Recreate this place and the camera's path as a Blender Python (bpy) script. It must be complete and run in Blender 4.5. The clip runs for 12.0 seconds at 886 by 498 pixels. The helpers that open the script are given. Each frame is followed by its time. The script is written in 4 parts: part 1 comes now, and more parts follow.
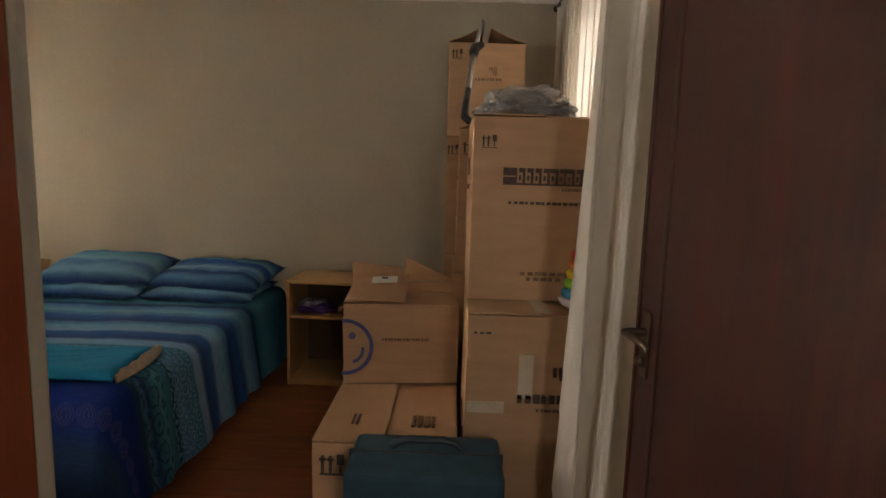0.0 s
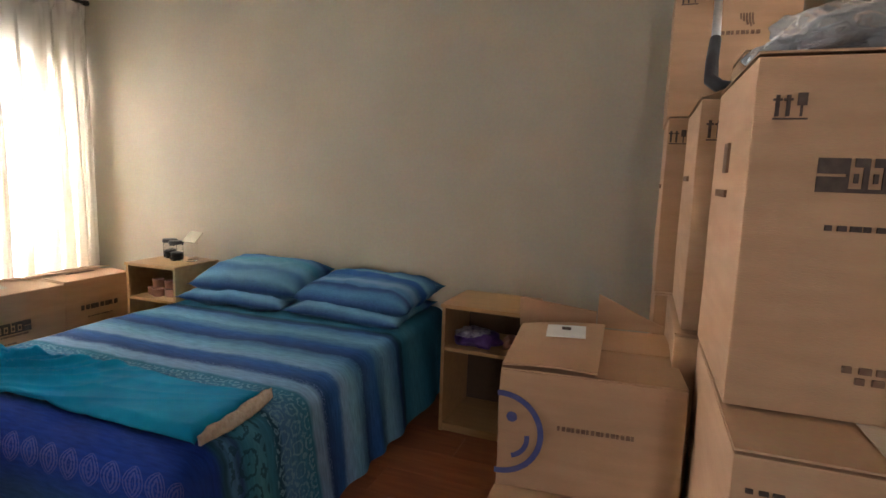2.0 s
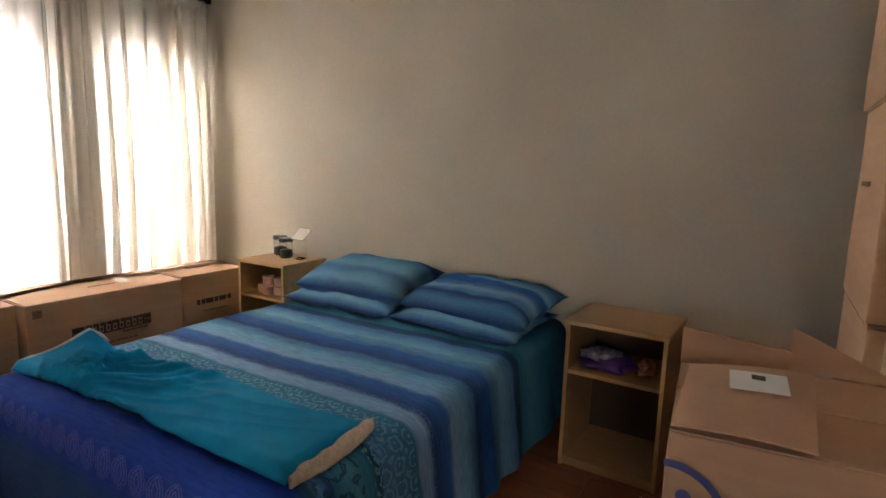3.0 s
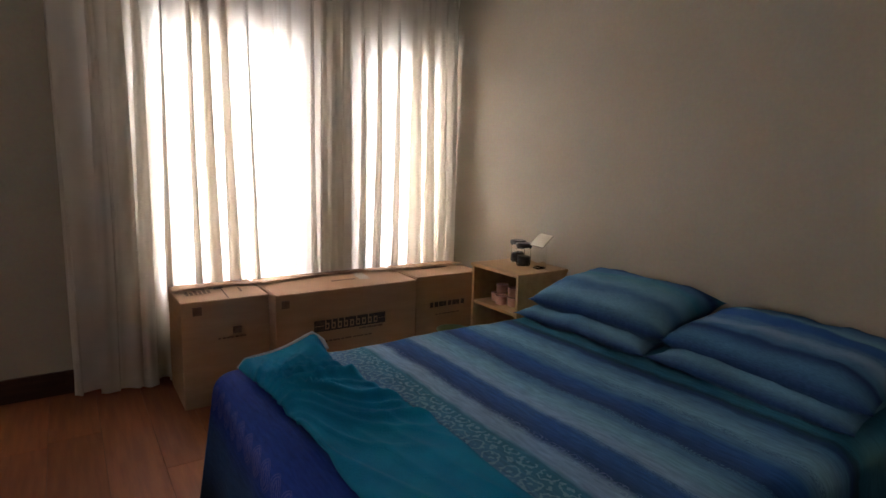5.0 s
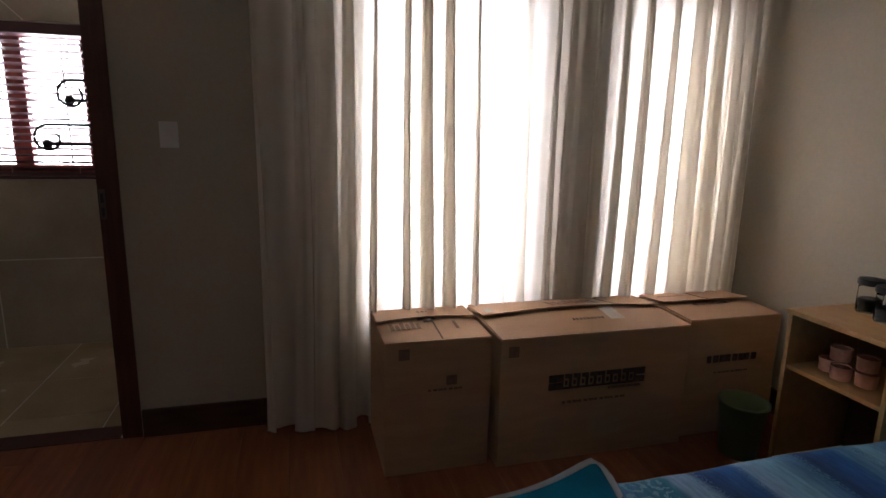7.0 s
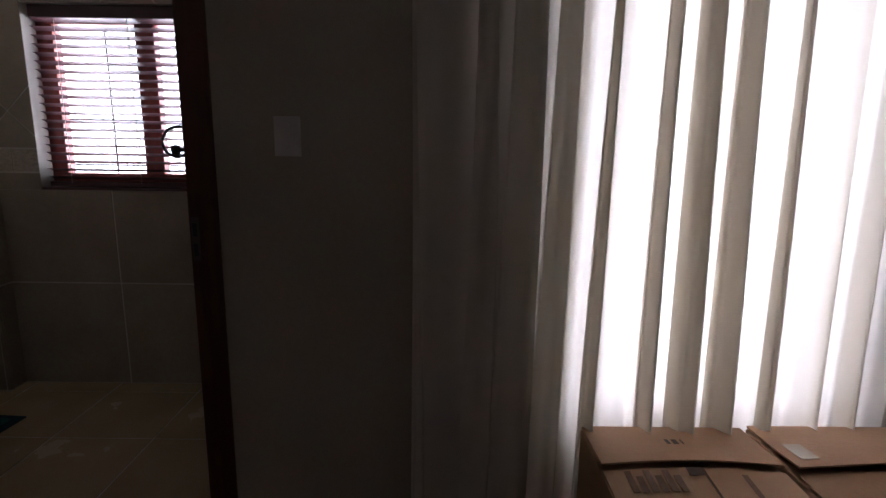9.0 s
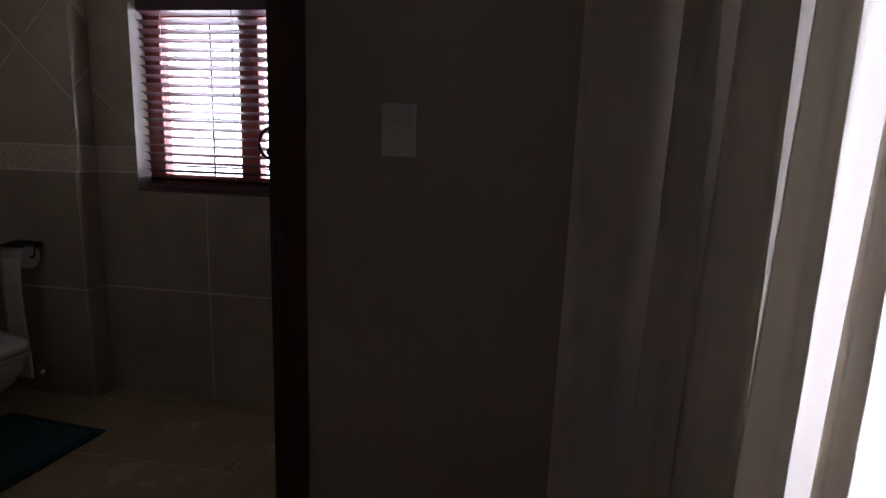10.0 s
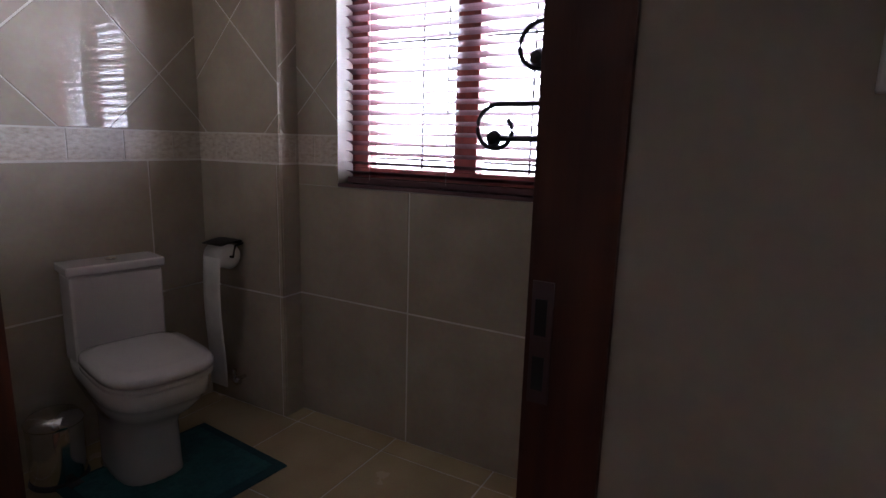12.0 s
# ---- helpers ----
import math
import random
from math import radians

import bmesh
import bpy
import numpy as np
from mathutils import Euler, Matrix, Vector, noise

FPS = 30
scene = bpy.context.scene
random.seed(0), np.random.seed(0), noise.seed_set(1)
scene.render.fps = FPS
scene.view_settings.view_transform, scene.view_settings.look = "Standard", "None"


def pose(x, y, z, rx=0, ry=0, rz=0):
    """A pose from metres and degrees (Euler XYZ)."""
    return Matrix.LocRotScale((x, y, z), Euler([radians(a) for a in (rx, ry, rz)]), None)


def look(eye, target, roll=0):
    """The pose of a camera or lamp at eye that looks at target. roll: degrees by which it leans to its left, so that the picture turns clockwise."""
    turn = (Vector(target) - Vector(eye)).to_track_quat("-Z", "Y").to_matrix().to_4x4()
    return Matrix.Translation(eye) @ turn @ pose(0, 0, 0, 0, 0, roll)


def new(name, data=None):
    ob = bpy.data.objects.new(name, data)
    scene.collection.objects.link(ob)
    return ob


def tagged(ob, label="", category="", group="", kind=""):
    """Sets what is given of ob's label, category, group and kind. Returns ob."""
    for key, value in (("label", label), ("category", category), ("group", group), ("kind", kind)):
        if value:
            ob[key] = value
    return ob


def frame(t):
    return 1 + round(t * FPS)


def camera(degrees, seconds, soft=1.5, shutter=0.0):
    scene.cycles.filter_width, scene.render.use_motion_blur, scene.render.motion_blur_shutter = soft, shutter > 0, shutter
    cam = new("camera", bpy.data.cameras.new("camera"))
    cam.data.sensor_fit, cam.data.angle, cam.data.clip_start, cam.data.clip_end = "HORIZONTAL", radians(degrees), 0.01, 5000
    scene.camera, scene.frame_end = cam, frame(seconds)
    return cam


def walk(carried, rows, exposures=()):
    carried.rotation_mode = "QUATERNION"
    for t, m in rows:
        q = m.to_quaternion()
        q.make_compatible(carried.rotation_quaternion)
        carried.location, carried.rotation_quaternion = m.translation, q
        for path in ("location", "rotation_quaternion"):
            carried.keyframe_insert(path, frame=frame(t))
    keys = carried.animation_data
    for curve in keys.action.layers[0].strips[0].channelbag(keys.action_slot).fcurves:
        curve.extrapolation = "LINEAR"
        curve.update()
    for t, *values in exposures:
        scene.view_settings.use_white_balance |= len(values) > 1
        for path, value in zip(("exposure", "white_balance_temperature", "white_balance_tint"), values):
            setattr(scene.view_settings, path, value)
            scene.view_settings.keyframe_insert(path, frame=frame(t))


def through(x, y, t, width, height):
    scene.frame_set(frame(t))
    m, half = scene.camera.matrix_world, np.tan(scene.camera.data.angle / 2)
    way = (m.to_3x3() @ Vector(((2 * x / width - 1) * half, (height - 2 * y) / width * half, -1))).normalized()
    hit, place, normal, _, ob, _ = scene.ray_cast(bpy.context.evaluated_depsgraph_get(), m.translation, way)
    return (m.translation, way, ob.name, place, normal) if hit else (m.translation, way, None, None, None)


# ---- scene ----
cam = camera(77.3, 12.0)
PATH = [
    (0, (0.073, -0.026, 1.268), (0.037, 1.957, 1.011), 1.7),
    (0.5, (0.069, 0.194, 1.273), (-0.109, 2.17, 1.017), 1.6),
    (1, (0.045, 0.406, 1.29), (-0.294, 2.359, 1.022), 1.6),
    (1.5, (0.045, 0.572, 1.279), (-0.476, 2.484, 1.009), 1.7),
    (2, (-0.031, 0.723, 1.259), (-0.701, 2.588, 0.988), 2.0),
    (2.5, (-0.13, 0.876, 1.258), (-0.97, 2.668, 0.971), 1.8),
    (3, (-0.218, 0.984, 1.254), (-1.224, 2.686, 0.955), 1.8),
    (5, (-0.561, 1.344, 1.223), (-2.187, 2.462, 0.902), 1.7),
    (5.5, (-0.755, 1.376, 1.228), (-2.456, 2.372, 0.888), 1.3),
    (6, (-1.008, 1.431, 1.232), (-2.794, 2.255, 0.868), 1.3),
    (6.5, (-1.226, 1.458, 1.254), (-3.073, 2.119, 0.865), 1.3),
    (8.5, (-2.153, 1.447, 1.254), (-4.108, 1.585, 0.854), 0.8),
    (9, (-2.38, 1.395, 1.24), (-4.339, 1.406, 0.844), 0.8),
    (9.5, (-2.573, 1.338, 1.219), (-4.537, 1.209, 0.862), 1.8),
    (10, (-2.757, 1.268, 1.206), (-4.7, 0.958, 0.848), 2.0),
    (10.5, (-2.925, 1.168, 1.204), (-4.831, 0.694, 0.828), 1.5),
    (11, (-3.067, 1.079, 1.194), (-4.93, 0.467, 0.805), 1.0),
    (11.5, (-3.209, 1.007, 1.174), (-5.016, 0.239, 0.796), 1.4),
    (12, (-3.332, 0.917, 1.148), (-5.047, -0.04, 0.771), 1.6),
]
EXPOSURES = [(0.0, 1.35, 7700, 13), (1.0, 2.15, 6950, 12), (2.5, 2.0, 6450, 13), (3.2, 1.8, 6450, 15), (4.8, 1.0, 6450, 18), (6.5, 0.3, 6350, 19), (8.5, -0.6, 5950, 20), (9.2, -0.9, 5800, 21), (10.2, -0.9, 5750, 22), (11.0, -0.35, 5650, 23), (12.0, 0.4, 5550, 23)]
walk(cam, [(t, look(eye, target, roll)) for t, eye, target, roll in PATH], EXPOSURES)

# ---- world, sun, large lights ----
world = bpy.data.worlds.new("world")
scene.world = world
world.use_nodes = True
wn = world.node_tree
sky = wn.nodes.new("ShaderNodeTexSky")
sky.sky_type = "NISHITA"
sky.sun_disc = False
sky.sun_elevation, sky.sun_rotation = radians(58), radians(20)
wn.nodes["Background"].inputs["Strength"].default_value = 0.15
wn.links.new(sky.outputs["Color"], wn.nodes["Background"].inputs["Color"])

sun_data = bpy.data.lights.new("sun", "SUN")
sun_data.energy, sun_data.angle, sun_data.color = 4.0, radians(0.5), (1, 0.95, 0.88)
sun_ob = new("sun", sun_data)
# high sun from beyond the bed wall, so that it strikes no window directly
sun_ob.matrix_world = look((2, 6, 10), (0.0, 0.0, 0.0))


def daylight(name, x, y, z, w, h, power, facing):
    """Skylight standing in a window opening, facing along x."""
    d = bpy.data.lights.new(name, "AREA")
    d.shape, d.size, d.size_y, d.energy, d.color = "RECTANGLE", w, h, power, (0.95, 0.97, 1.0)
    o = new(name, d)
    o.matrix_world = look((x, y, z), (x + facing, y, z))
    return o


daylight("daylight_bed", -4.12, 2.63, 1.15, 1.9, 1.3, 118, 1)
daylight("daylight_boxes", 1.0, 2.45, 1.55, 1.38, 1.05, 7.0, -1)
daylight("daylight_bath", -5.248, -0.03, 1.385, 0.9, 0.83, 58, 1)
# fill lamp added in the windowless hall, aimed past the door at the jamb
daylight("hall_fill", 0.1, -1.6, 1.6, 0.4, 0.7, 5.5, 0.0001).matrix_world = look((0.66, -1.45, 1.5), (-0.35, 0.6, 0.9))


# ---- materials ----
def material(name, col, rough=0.6, col2=None, scale=8.0, bump=0.15, metal=0.0, fine=120.0, stretch=(1, 1, 1), coat=0.0, rand=0.0, sheen=0.0):
    """Noise-mottled surface with a fine grain in its relief."""
    m = bpy.data.materials.new(name)
    m.use_nodes = True
    nt = m.node_tree
    b = nt.nodes["Principled BSDF"]
    tc = nt.nodes.new("ShaderNodeTexCoord")
    mp = nt.nodes.new("ShaderNodeMapping")
    mp.inputs["Scale"].default_value = stretch
    nt.links.new(tc.outputs["Object"], mp.inputs["Vector"])
    n1 = nt.nodes.new("ShaderNodeTexNoise")
    n1.inputs["Scale"].default_value, n1.inputs["Detail"].default_value = scale, 5
    n2 = nt.nodes.new("ShaderNodeTexNoise")
    n2.inputs["Scale"].default_value, n2.inputs["Detail"].default_value = fine, 3
    for n in (n1, n2):
        nt.links.new(mp.outputs["Vector"], n.inputs["Vector"])
    c2 = col2 or tuple(c * 0.82 for c in col)
    ramp = nt.nodes.new("ShaderNodeValToRGB")
    ramp.color_ramp.elements[0].position, ramp.color_ramp.elements[1].position = 0.35, 0.65
    ramp.color_ramp.elements[0].color, ramp.color_ramp.elements[1].color = (*c2, 1), (*col, 1)
    nt.links.new(n1.outputs["Fac"], ramp.inputs["Fac"])
    mix = nt.nodes.new("ShaderNodeMix")
    mix.data_type, mix.blend_type = "RGBA", "OVERLAY"
    mix.inputs["Factor"].default_value = 0.12
    nt.links.new(ramp.outputs["Color"], mix.inputs["A"])
    nt.links.new(n2.outputs["Color"], mix.inputs["B"])
    out = mix.outputs["Result"]
    if rand:
        oi = nt.nodes.new("ShaderNodeObjectInfo")
        hs = nt.nodes.new("ShaderNodeHueSaturation")
        mr = nt.nodes.new("ShaderNodeMapRange")
        mr.inputs["To Min"].default_value, mr.inputs["To Max"].default_value = 1 - rand, 1 + rand
        nt.links.new(oi.outputs["Random"], mr.inputs["Value"])
        nt.links.new(mr.outputs["Result"], hs.inputs["Value"])
        nt.links.new(out, hs.inputs["Color"])
        out = hs.outputs["Color"]
    nt.links.new(out, b.inputs["Base Color"])
    b.inputs["Metallic"].default_value = metal
    b.inputs["Coat Weight"].default_value = coat
    b.inputs["Sheen Weight"].default_value = sheen
    rr = nt.nodes.new("ShaderNodeMapRange")
    rr.inputs["To Min"].default_value, rr.inputs["To Max"].default_value = max(0.02, rough - 0.08), min(1, rough + 0.08)
    nt.links.new(n1.outputs["Fac"], rr.inputs["Value"])
    nt.links.new(rr.outputs["Result"], b.inputs["Roughness"])
    bp = nt.nodes.new("ShaderNodeBump")
    bp.inputs["Strength"].default_value, bp.inputs["Distance"].default_value = bump, 0.004
    nt.links.new(n2.outputs["Fac"], bp.inputs["Height"])
    nt.links.new(bp.outputs["Normal"], b.inputs["Normal"])
    return m


def cloth_through(name, col, part_through, col2, through):
    """Thin woven curtain cloth that lets daylight through."""
    m = material(name, col, 0.9, col2, 3.0, 0.2, fine=300)
    nt = m.node_tree
    b = nt.nodes["Principled BSDF"]
    tr = nt.nodes.new("ShaderNodeBsdfTranslucent")
    tr.inputs["Color"].default_value = (*through, 1)
    mx = nt.nodes.new("ShaderNodeMixShader")
    mx.inputs["Fac"].default_value = part_through
    nt.links.new(b.outputs["BSDF"], mx.inputs[1])
    nt.links.new(tr.outputs["BSDF"], mx.inputs[2])
    nt.links.new(mx.outputs["Shader"], nt.nodes["Material Output"].inputs["Surface"])
    return m


def glass(name, rough=0.0, col=(1, 1, 1), ior=1.45):
    m = bpy.data.materials.new(name)
    m.use_nodes = True
    b = m.node_tree.nodes["Principled BSDF"]
    b.inputs["Base Color"].default_value = (*col, 1)
    b.inputs["Transmission Weight"].default_value = 1
    b.inputs["Roughness"].default_value, b.inputs["IOR"].default_value = rough, ior
    return m


WALL = material("wall_paint", (0.455, 0.402, 0.318), 0.75, (0.42, 0.37, 0.29), 1.6, 0.25, fine=60)
CEIL = material("ceiling_paint", (0.74, 0.73, 0.69), 0.8, (0.70, 0.69, 0.65), 2, 0.1)
PLANK = material("laminate", (0.36, 0.115, 0.045), 0.54, (0.25, 0.072, 0.026), 6, 0.1, stretch=(0.5, 5, 1), fine=70, rand=0.14)
SUBFLOOR = material("subfloor", (0.06, 0.03, 0.015), 0.8)
SKIRT = material("dark_skirting_wood", (0.09, 0.035, 0.02), 0.4, (0.06, 0.022, 0.014), 6, 0.1, stretch=(6, 1, 6))
DOORWOOD = material("mahogany", (0.068, 0.012, 0.006), 0.5, (0.034, 0.007, 0.0045), 3, 0.12, stretch=(7, 7, 0.5), fine=60)
# brighter copy of the door wood: hall light on the jamb, put into colour
LITWOOD = material("lit_mahogany", (0.27, 0.06, 0.02), 0.45, (0.19, 0.04, 0.014), 4, 0.1, stretch=(8, 8, 0.6), fine=60)
FRAMEWOOD = material("frame_wood", (0.105, 0.028, 0.014), 0.42, (0.06, 0.016, 0.01), 5, 0.12, stretch=(9, 9, 0.7), fine=60)
REDWOOD = material("window_wood", (0.22, 0.045, 0.03), 0.4, (0.14, 0.03, 0.02), 5, 0.1, stretch=(8, 8, 1))
CARD = material("cardboard", (0.475, 0.288, 0.168), 0.82, (0.425, 0.252, 0.142), 5, 0.25, stretch=(1, 1, 6), fine=90, rand=0.07)
CARDEDGE = material("cardboard_edge", (0.52, 0.37, 0.22), 0.9, None, 40, 0.3)
INK = material("carton_ink", (0.055, 0.035, 0.03), 0.8, (0.09, 0.06, 0.045), 60, 0.05)
INKBROWN = material("faded_ink", (0.17, 0.095, 0.06), 0.85, (0.22, 0.13, 0.08), 60, 0.05)
INKBLUE = material("blue_ink", (0.06, 0.075, 0.22), 0.8, (0.085, 0.09, 0.22), 40, 0.05)
PAPER = material("white_paper", (0.78, 0.77, 0.72), 0.7, None, 10, 0.05)
TAPE = material("clear_tape", (0.55, 0.44, 0.32), 0.22, (0.6, 0.5, 0.4), 12, 0.2)
BEECH = material("beech_veneer", (0.51, 0.30, 0.135), 0.45, (0.44, 0.25, 0.107), 4, 0.06, stretch=(1, 7, 7), fine=60)
DARKBACK = material("hardboard_and_gap_shade", (0.10, 0.055, 0.03), 0.85)
FLEECE = material("turquoise_fleece", (0.002, 0.26, 0.46), 0.95, (0.002, 0.20, 0.38), 9, 0.6, fine=260, sheen=0.03)
SHERPA = material("cream_sherpa", (0.62, 0.53, 0.42), 0.95, (0.5, 0.4, 0.3), 60, 0.9, fine=150, sheen=0.3)
for cloth in (FLEECE, SHERPA):
    cloth.node_tree.nodes["Principled BSDF"].inputs["Specular IOR Level"].default_value = 0.1
WHITEHEM = material("pale_hem", (0.62, 0.68, 0.72), 0.9)
MATTRESS = material("mattress_ticking", (0.5, 0.48, 0.44), 0.9)
CURTAIN = cloth_through("curtain_cloth", (0.84, 0.79, 0.70), 0.43, (0.8, 0.75, 0.66), (0.84, 0.80, 0.735))
CURTAIN2 = cloth_through("curtain_cloth_thin", (0.86, 0.81, 0.73), 0.42, (0.82, 0.77, 0.69), (0.85, 0.80, 0.72))
BLACKMETAL = material("black_iron", (0.02, 0.018, 0.018), 0.45, metal=0.6)
BLACK = material("black_plastic", (0.018, 0.018, 0.022), 0.4, (0.03, 0.03, 0.035))
CHROME = material("chrome", (0.75, 0.74, 0.72), 0.15, metal=1.0, bump=0.02)
NICKEL = material("worn_nickel", (0.42, 0.36, 0.28), 0.32, (0.3, 0.25, 0.19), metal=1.0)
ALU = material("aluminium_tube", (0.7, 0.71, 0.73), 0.3, metal=1.0)
SWITCHP = material("switch_plastic", (0.74, 0.72, 0.68), 0.4, None, 4, 0.02)
CERAMIC = material("white_ceramic", (0.6, 0.59, 0.57), 0.14, (0.56, 0.55, 0.53), 3, 0.01, coat=0.5)
TILE = material("beige_tile", (0.42, 0.365, 0.285), -0.03, (0.36, 0.31, 0.24), 5, 0.015, fine=50, rand=0.04)
GROUT = material("grout", (0.7, 0.67, 0.6), 0.9)
BORDER = material("border_tile", (0.58, 0.53, 0.45), 0.3, (0.44, 0.38, 0.3), 45, 0.3, stretch=(1, 1, 2), rand=0.06)
FTILE = material("floor_tile", (0.5, 0.405, 0.255), 0.25, (0.44, 0.35, 0.215), 4, 0.04, rand=0.04)
RUG = material("teal_mat", (0.03, 0.14, 0.15), 0.95, (0.02, 0.1, 0.11), 40, 0.9, fine=200)
RUGEDGE = material("mat_edge", (0.012, 0.07, 0.085), 0.95, None, 40, 0.6)
SUITC = material("suitcase_fabric", (0.022, 0.075, 0.11), 0.8, (0.016, 0.055, 0.085), 20, 0.5, fine=400)
SUITT = material("suitcase_trim", (0.012, 0.03, 0.045), 0.55)
PLASTIC_FILM = glass("clear_film", 0.16, (0.93, 0.93, 0.94), 1.3)
PLASTIC_FILM.node_tree.nodes["Principled BSDF"].inputs["Transmission Weight"].default_value = 0.82
CLEAR = glass("clear_plastic", 0.03, (0.97, 0.97, 0.97), 1.08)
PANE = glass("window_glass")
PINK = material("pink_cups", (0.6, 0.32, 0.25), 0.5, (0.5, 0.25, 0.2), 30)
PURPLE = material("purple_bag", (0.1, 0.03, 0.22), 0.4, (0.05, 0.015, 0.12), 20)
BUCKET = material("bucket_plastic", (0.17, 0.22, 0.10), 0.4)
SLAT = material("blind_slat", (0.11, 0.05, 0.055), 0.4, (0.08, 0.036, 0.042), 8)
CORD = material("blind_cord", (0.5, 0.45, 0.4), 0.8)
GREENGROUND = material("garden_ground", (0.30, 0.27, 0.2), 0.9, (0.16, 0.19, 0.08), 1.2)
BACKDROP = material("backdrop_paint", (0.75, 0.72, 0.66), 0.8)
TOY = {}
for key, rgb in (("red", (0.62, 0.02, 0.025)), ("orange", (0.8, 0.19, 0.02)), ("yellow", (0.85, 0.55, 0.02)), ("green", (0.2, 0.55, 0.03)), ("blue", (0.01, 0.26, 0.5)), ("white", (0.8, 0.78, 0.8))):
    TOY[key] = material("toy_" + key, rgb, 0.28, tuple(c * 0.93 for c in rgb), 4, 0.01, coat=0.3)


def bedding_material(name, stops, lace):
    """Printed cotton: cross stripes along V, with lace-like print in some bands."""
    m = material(name, (0.1, 0.2, 0.3), 0.85, None, 8, 0.35, fine=500)
    nt = m.node_tree
    b = nt.nodes["Principled BSDF"]
    uv = nt.nodes.new("ShaderNodeTexCoord")
    sep = nt.nodes.new("ShaderNodeSeparateXYZ")
    nt.links.new(uv.outputs["UV"], sep.inputs["Vector"])
    wob = nt.nodes.new("ShaderNodeTexNoise")
    wob.inputs["Scale"].default_value = 30
    nt.links.new(uv.outputs["UV"], wob.inputs["Vector"])
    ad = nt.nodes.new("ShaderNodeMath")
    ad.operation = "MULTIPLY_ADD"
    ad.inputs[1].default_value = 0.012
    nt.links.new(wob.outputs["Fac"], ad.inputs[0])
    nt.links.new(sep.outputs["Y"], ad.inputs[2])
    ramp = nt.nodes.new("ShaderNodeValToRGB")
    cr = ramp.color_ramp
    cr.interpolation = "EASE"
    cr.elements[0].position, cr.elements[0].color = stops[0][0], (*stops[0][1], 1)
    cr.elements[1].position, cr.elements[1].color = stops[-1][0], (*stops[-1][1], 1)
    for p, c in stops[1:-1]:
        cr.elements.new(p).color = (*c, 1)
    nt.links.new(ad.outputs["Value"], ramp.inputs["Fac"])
    out = ramp.outputs["Color"]
    # streaks of the dye
    st = nt.nodes.new("ShaderNodeTexNoise")
    mp = nt.nodes.new("ShaderNodeMapping")
    mp.inputs["Scale"].default_value = (40, 230, 1)
    nt.links.new(uv.outputs["UV"], mp.inputs["Vector"])
    nt.links.new(mp.outputs["Vector"], st.inputs["Vector"])
    st.inputs["Scale"].default_value, st.inputs["Detail"].default_value = 1, 4
    ov = nt.nodes.new("ShaderNodeMix")
    ov.data_type, ov.blend_type = "RGBA", "OVERLAY"
    ov.inputs["Factor"].default_value = 0.5
    nt.links.new(out, ov.inputs["A"])
    nt.links.new(st.outputs["Fac"], ov.inputs["B"])
    out = ov.outputs["Result"]
    for lo, hi, sc, colour, kind in lace:
        if kind == "leaf":
            def calc(op, x, y=0.0):
                nd = nt.nodes.new("ShaderNodeMath")
                nd.operation = op
                for k, w in enumerate((x, y)):
                    if isinstance(w, (int, float)):
                        nd.inputs[k].default_value = w
                    else:
                        nt.links.new(w, nd.inputs[k])
                return nd.outputs["Value"]
            # pointed medallions in a row, speckled like lace
            across = calc("MULTIPLY", calc("ABSOLUTE", calc("SUBTRACT", calc("FRACT", calc("MULTIPLY", sep.outputs["X"], sc[0])), 0.5)), 2.0)
            along = calc("DIVIDE", calc("SUBTRACT", sep.outputs["Y"], lo), hi - lo)
            shape = calc("SUBTRACT", calc("POWER", calc("MAXIMUM", calc("SINE", calc("MULTIPLY", along, math.pi)), 0.0), 0.6), across)
            rings = calc("SINE", calc("MULTIPLY", shape, 19.0))
            lace_n = nt.nodes.new("ShaderNodeTexNoise")
            lace_n.inputs["Scale"].default_value, lace_n.inputs["Detail"].default_value = sc[1], 2
            nt.links.new(uv.outputs["UV"], lace_n.inputs["Vector"])
            val = calc("MULTIPLY", calc("GREATER_THAN", shape, 0.06), calc("ADD", calc("MULTIPLY", rings, 0.22), calc("MULTIPLY", lace_n.outputs["Fac"], 1.15)))
        else:
            vo = nt.nodes.new("ShaderNodeTexVoronoi" if kind == "v" else "ShaderNodeTexWave")
            mp2 = nt.nodes.new("ShaderNodeMapping")
            mp2.inputs["Scale"].default_value = (sc[0], sc[1], 1)
            wn2 = nt.nodes.new("ShaderNodeTexNoise")
            wn2.inputs["Scale"].default_value, wn2.inputs["Detail"].default_value = 150, 2
            nt.links.new(uv.outputs["UV"], wn2.inputs["Vector"])
            va = nt.nodes.new("ShaderNodeVectorMath")
            va.operation = "MULTIPLY_ADD"
            va.inputs[1].default_value = (0.014, 0.014, 0)
            nt.links.new(wn2.outputs["Color"], va.inputs[0])
            nt.links.new(uv.outputs["UV"], va.inputs[2])
            nt.links.new(va.outputs["Vector"], mp2.inputs["Vector"])
            nt.links.new(mp2.outputs["Vector"], vo.inputs["Vector"])
            if kind == "v":
                vo.feature = "F1"
                vo.inputs["Scale"].default_value, vo.inputs["Randomness"].default_value = 1, 0.12
                wv = nt.nodes.new("ShaderNodeMath")
                wv.operation = "SINE"
                mu = nt.nodes.new("ShaderNodeMath")
                mu.operation = "MULTIPLY"
                mu.inputs[1].default_value = 22
                nt.links.new(vo.outputs["Distance"], mu.inputs[0])
                nt.links.new(mu.outputs["Value"], wv.inputs[0])
                val = wv.outputs["Value"]
            else:
                vo.wave_type, vo.rings_direction = "RINGS", "Z"
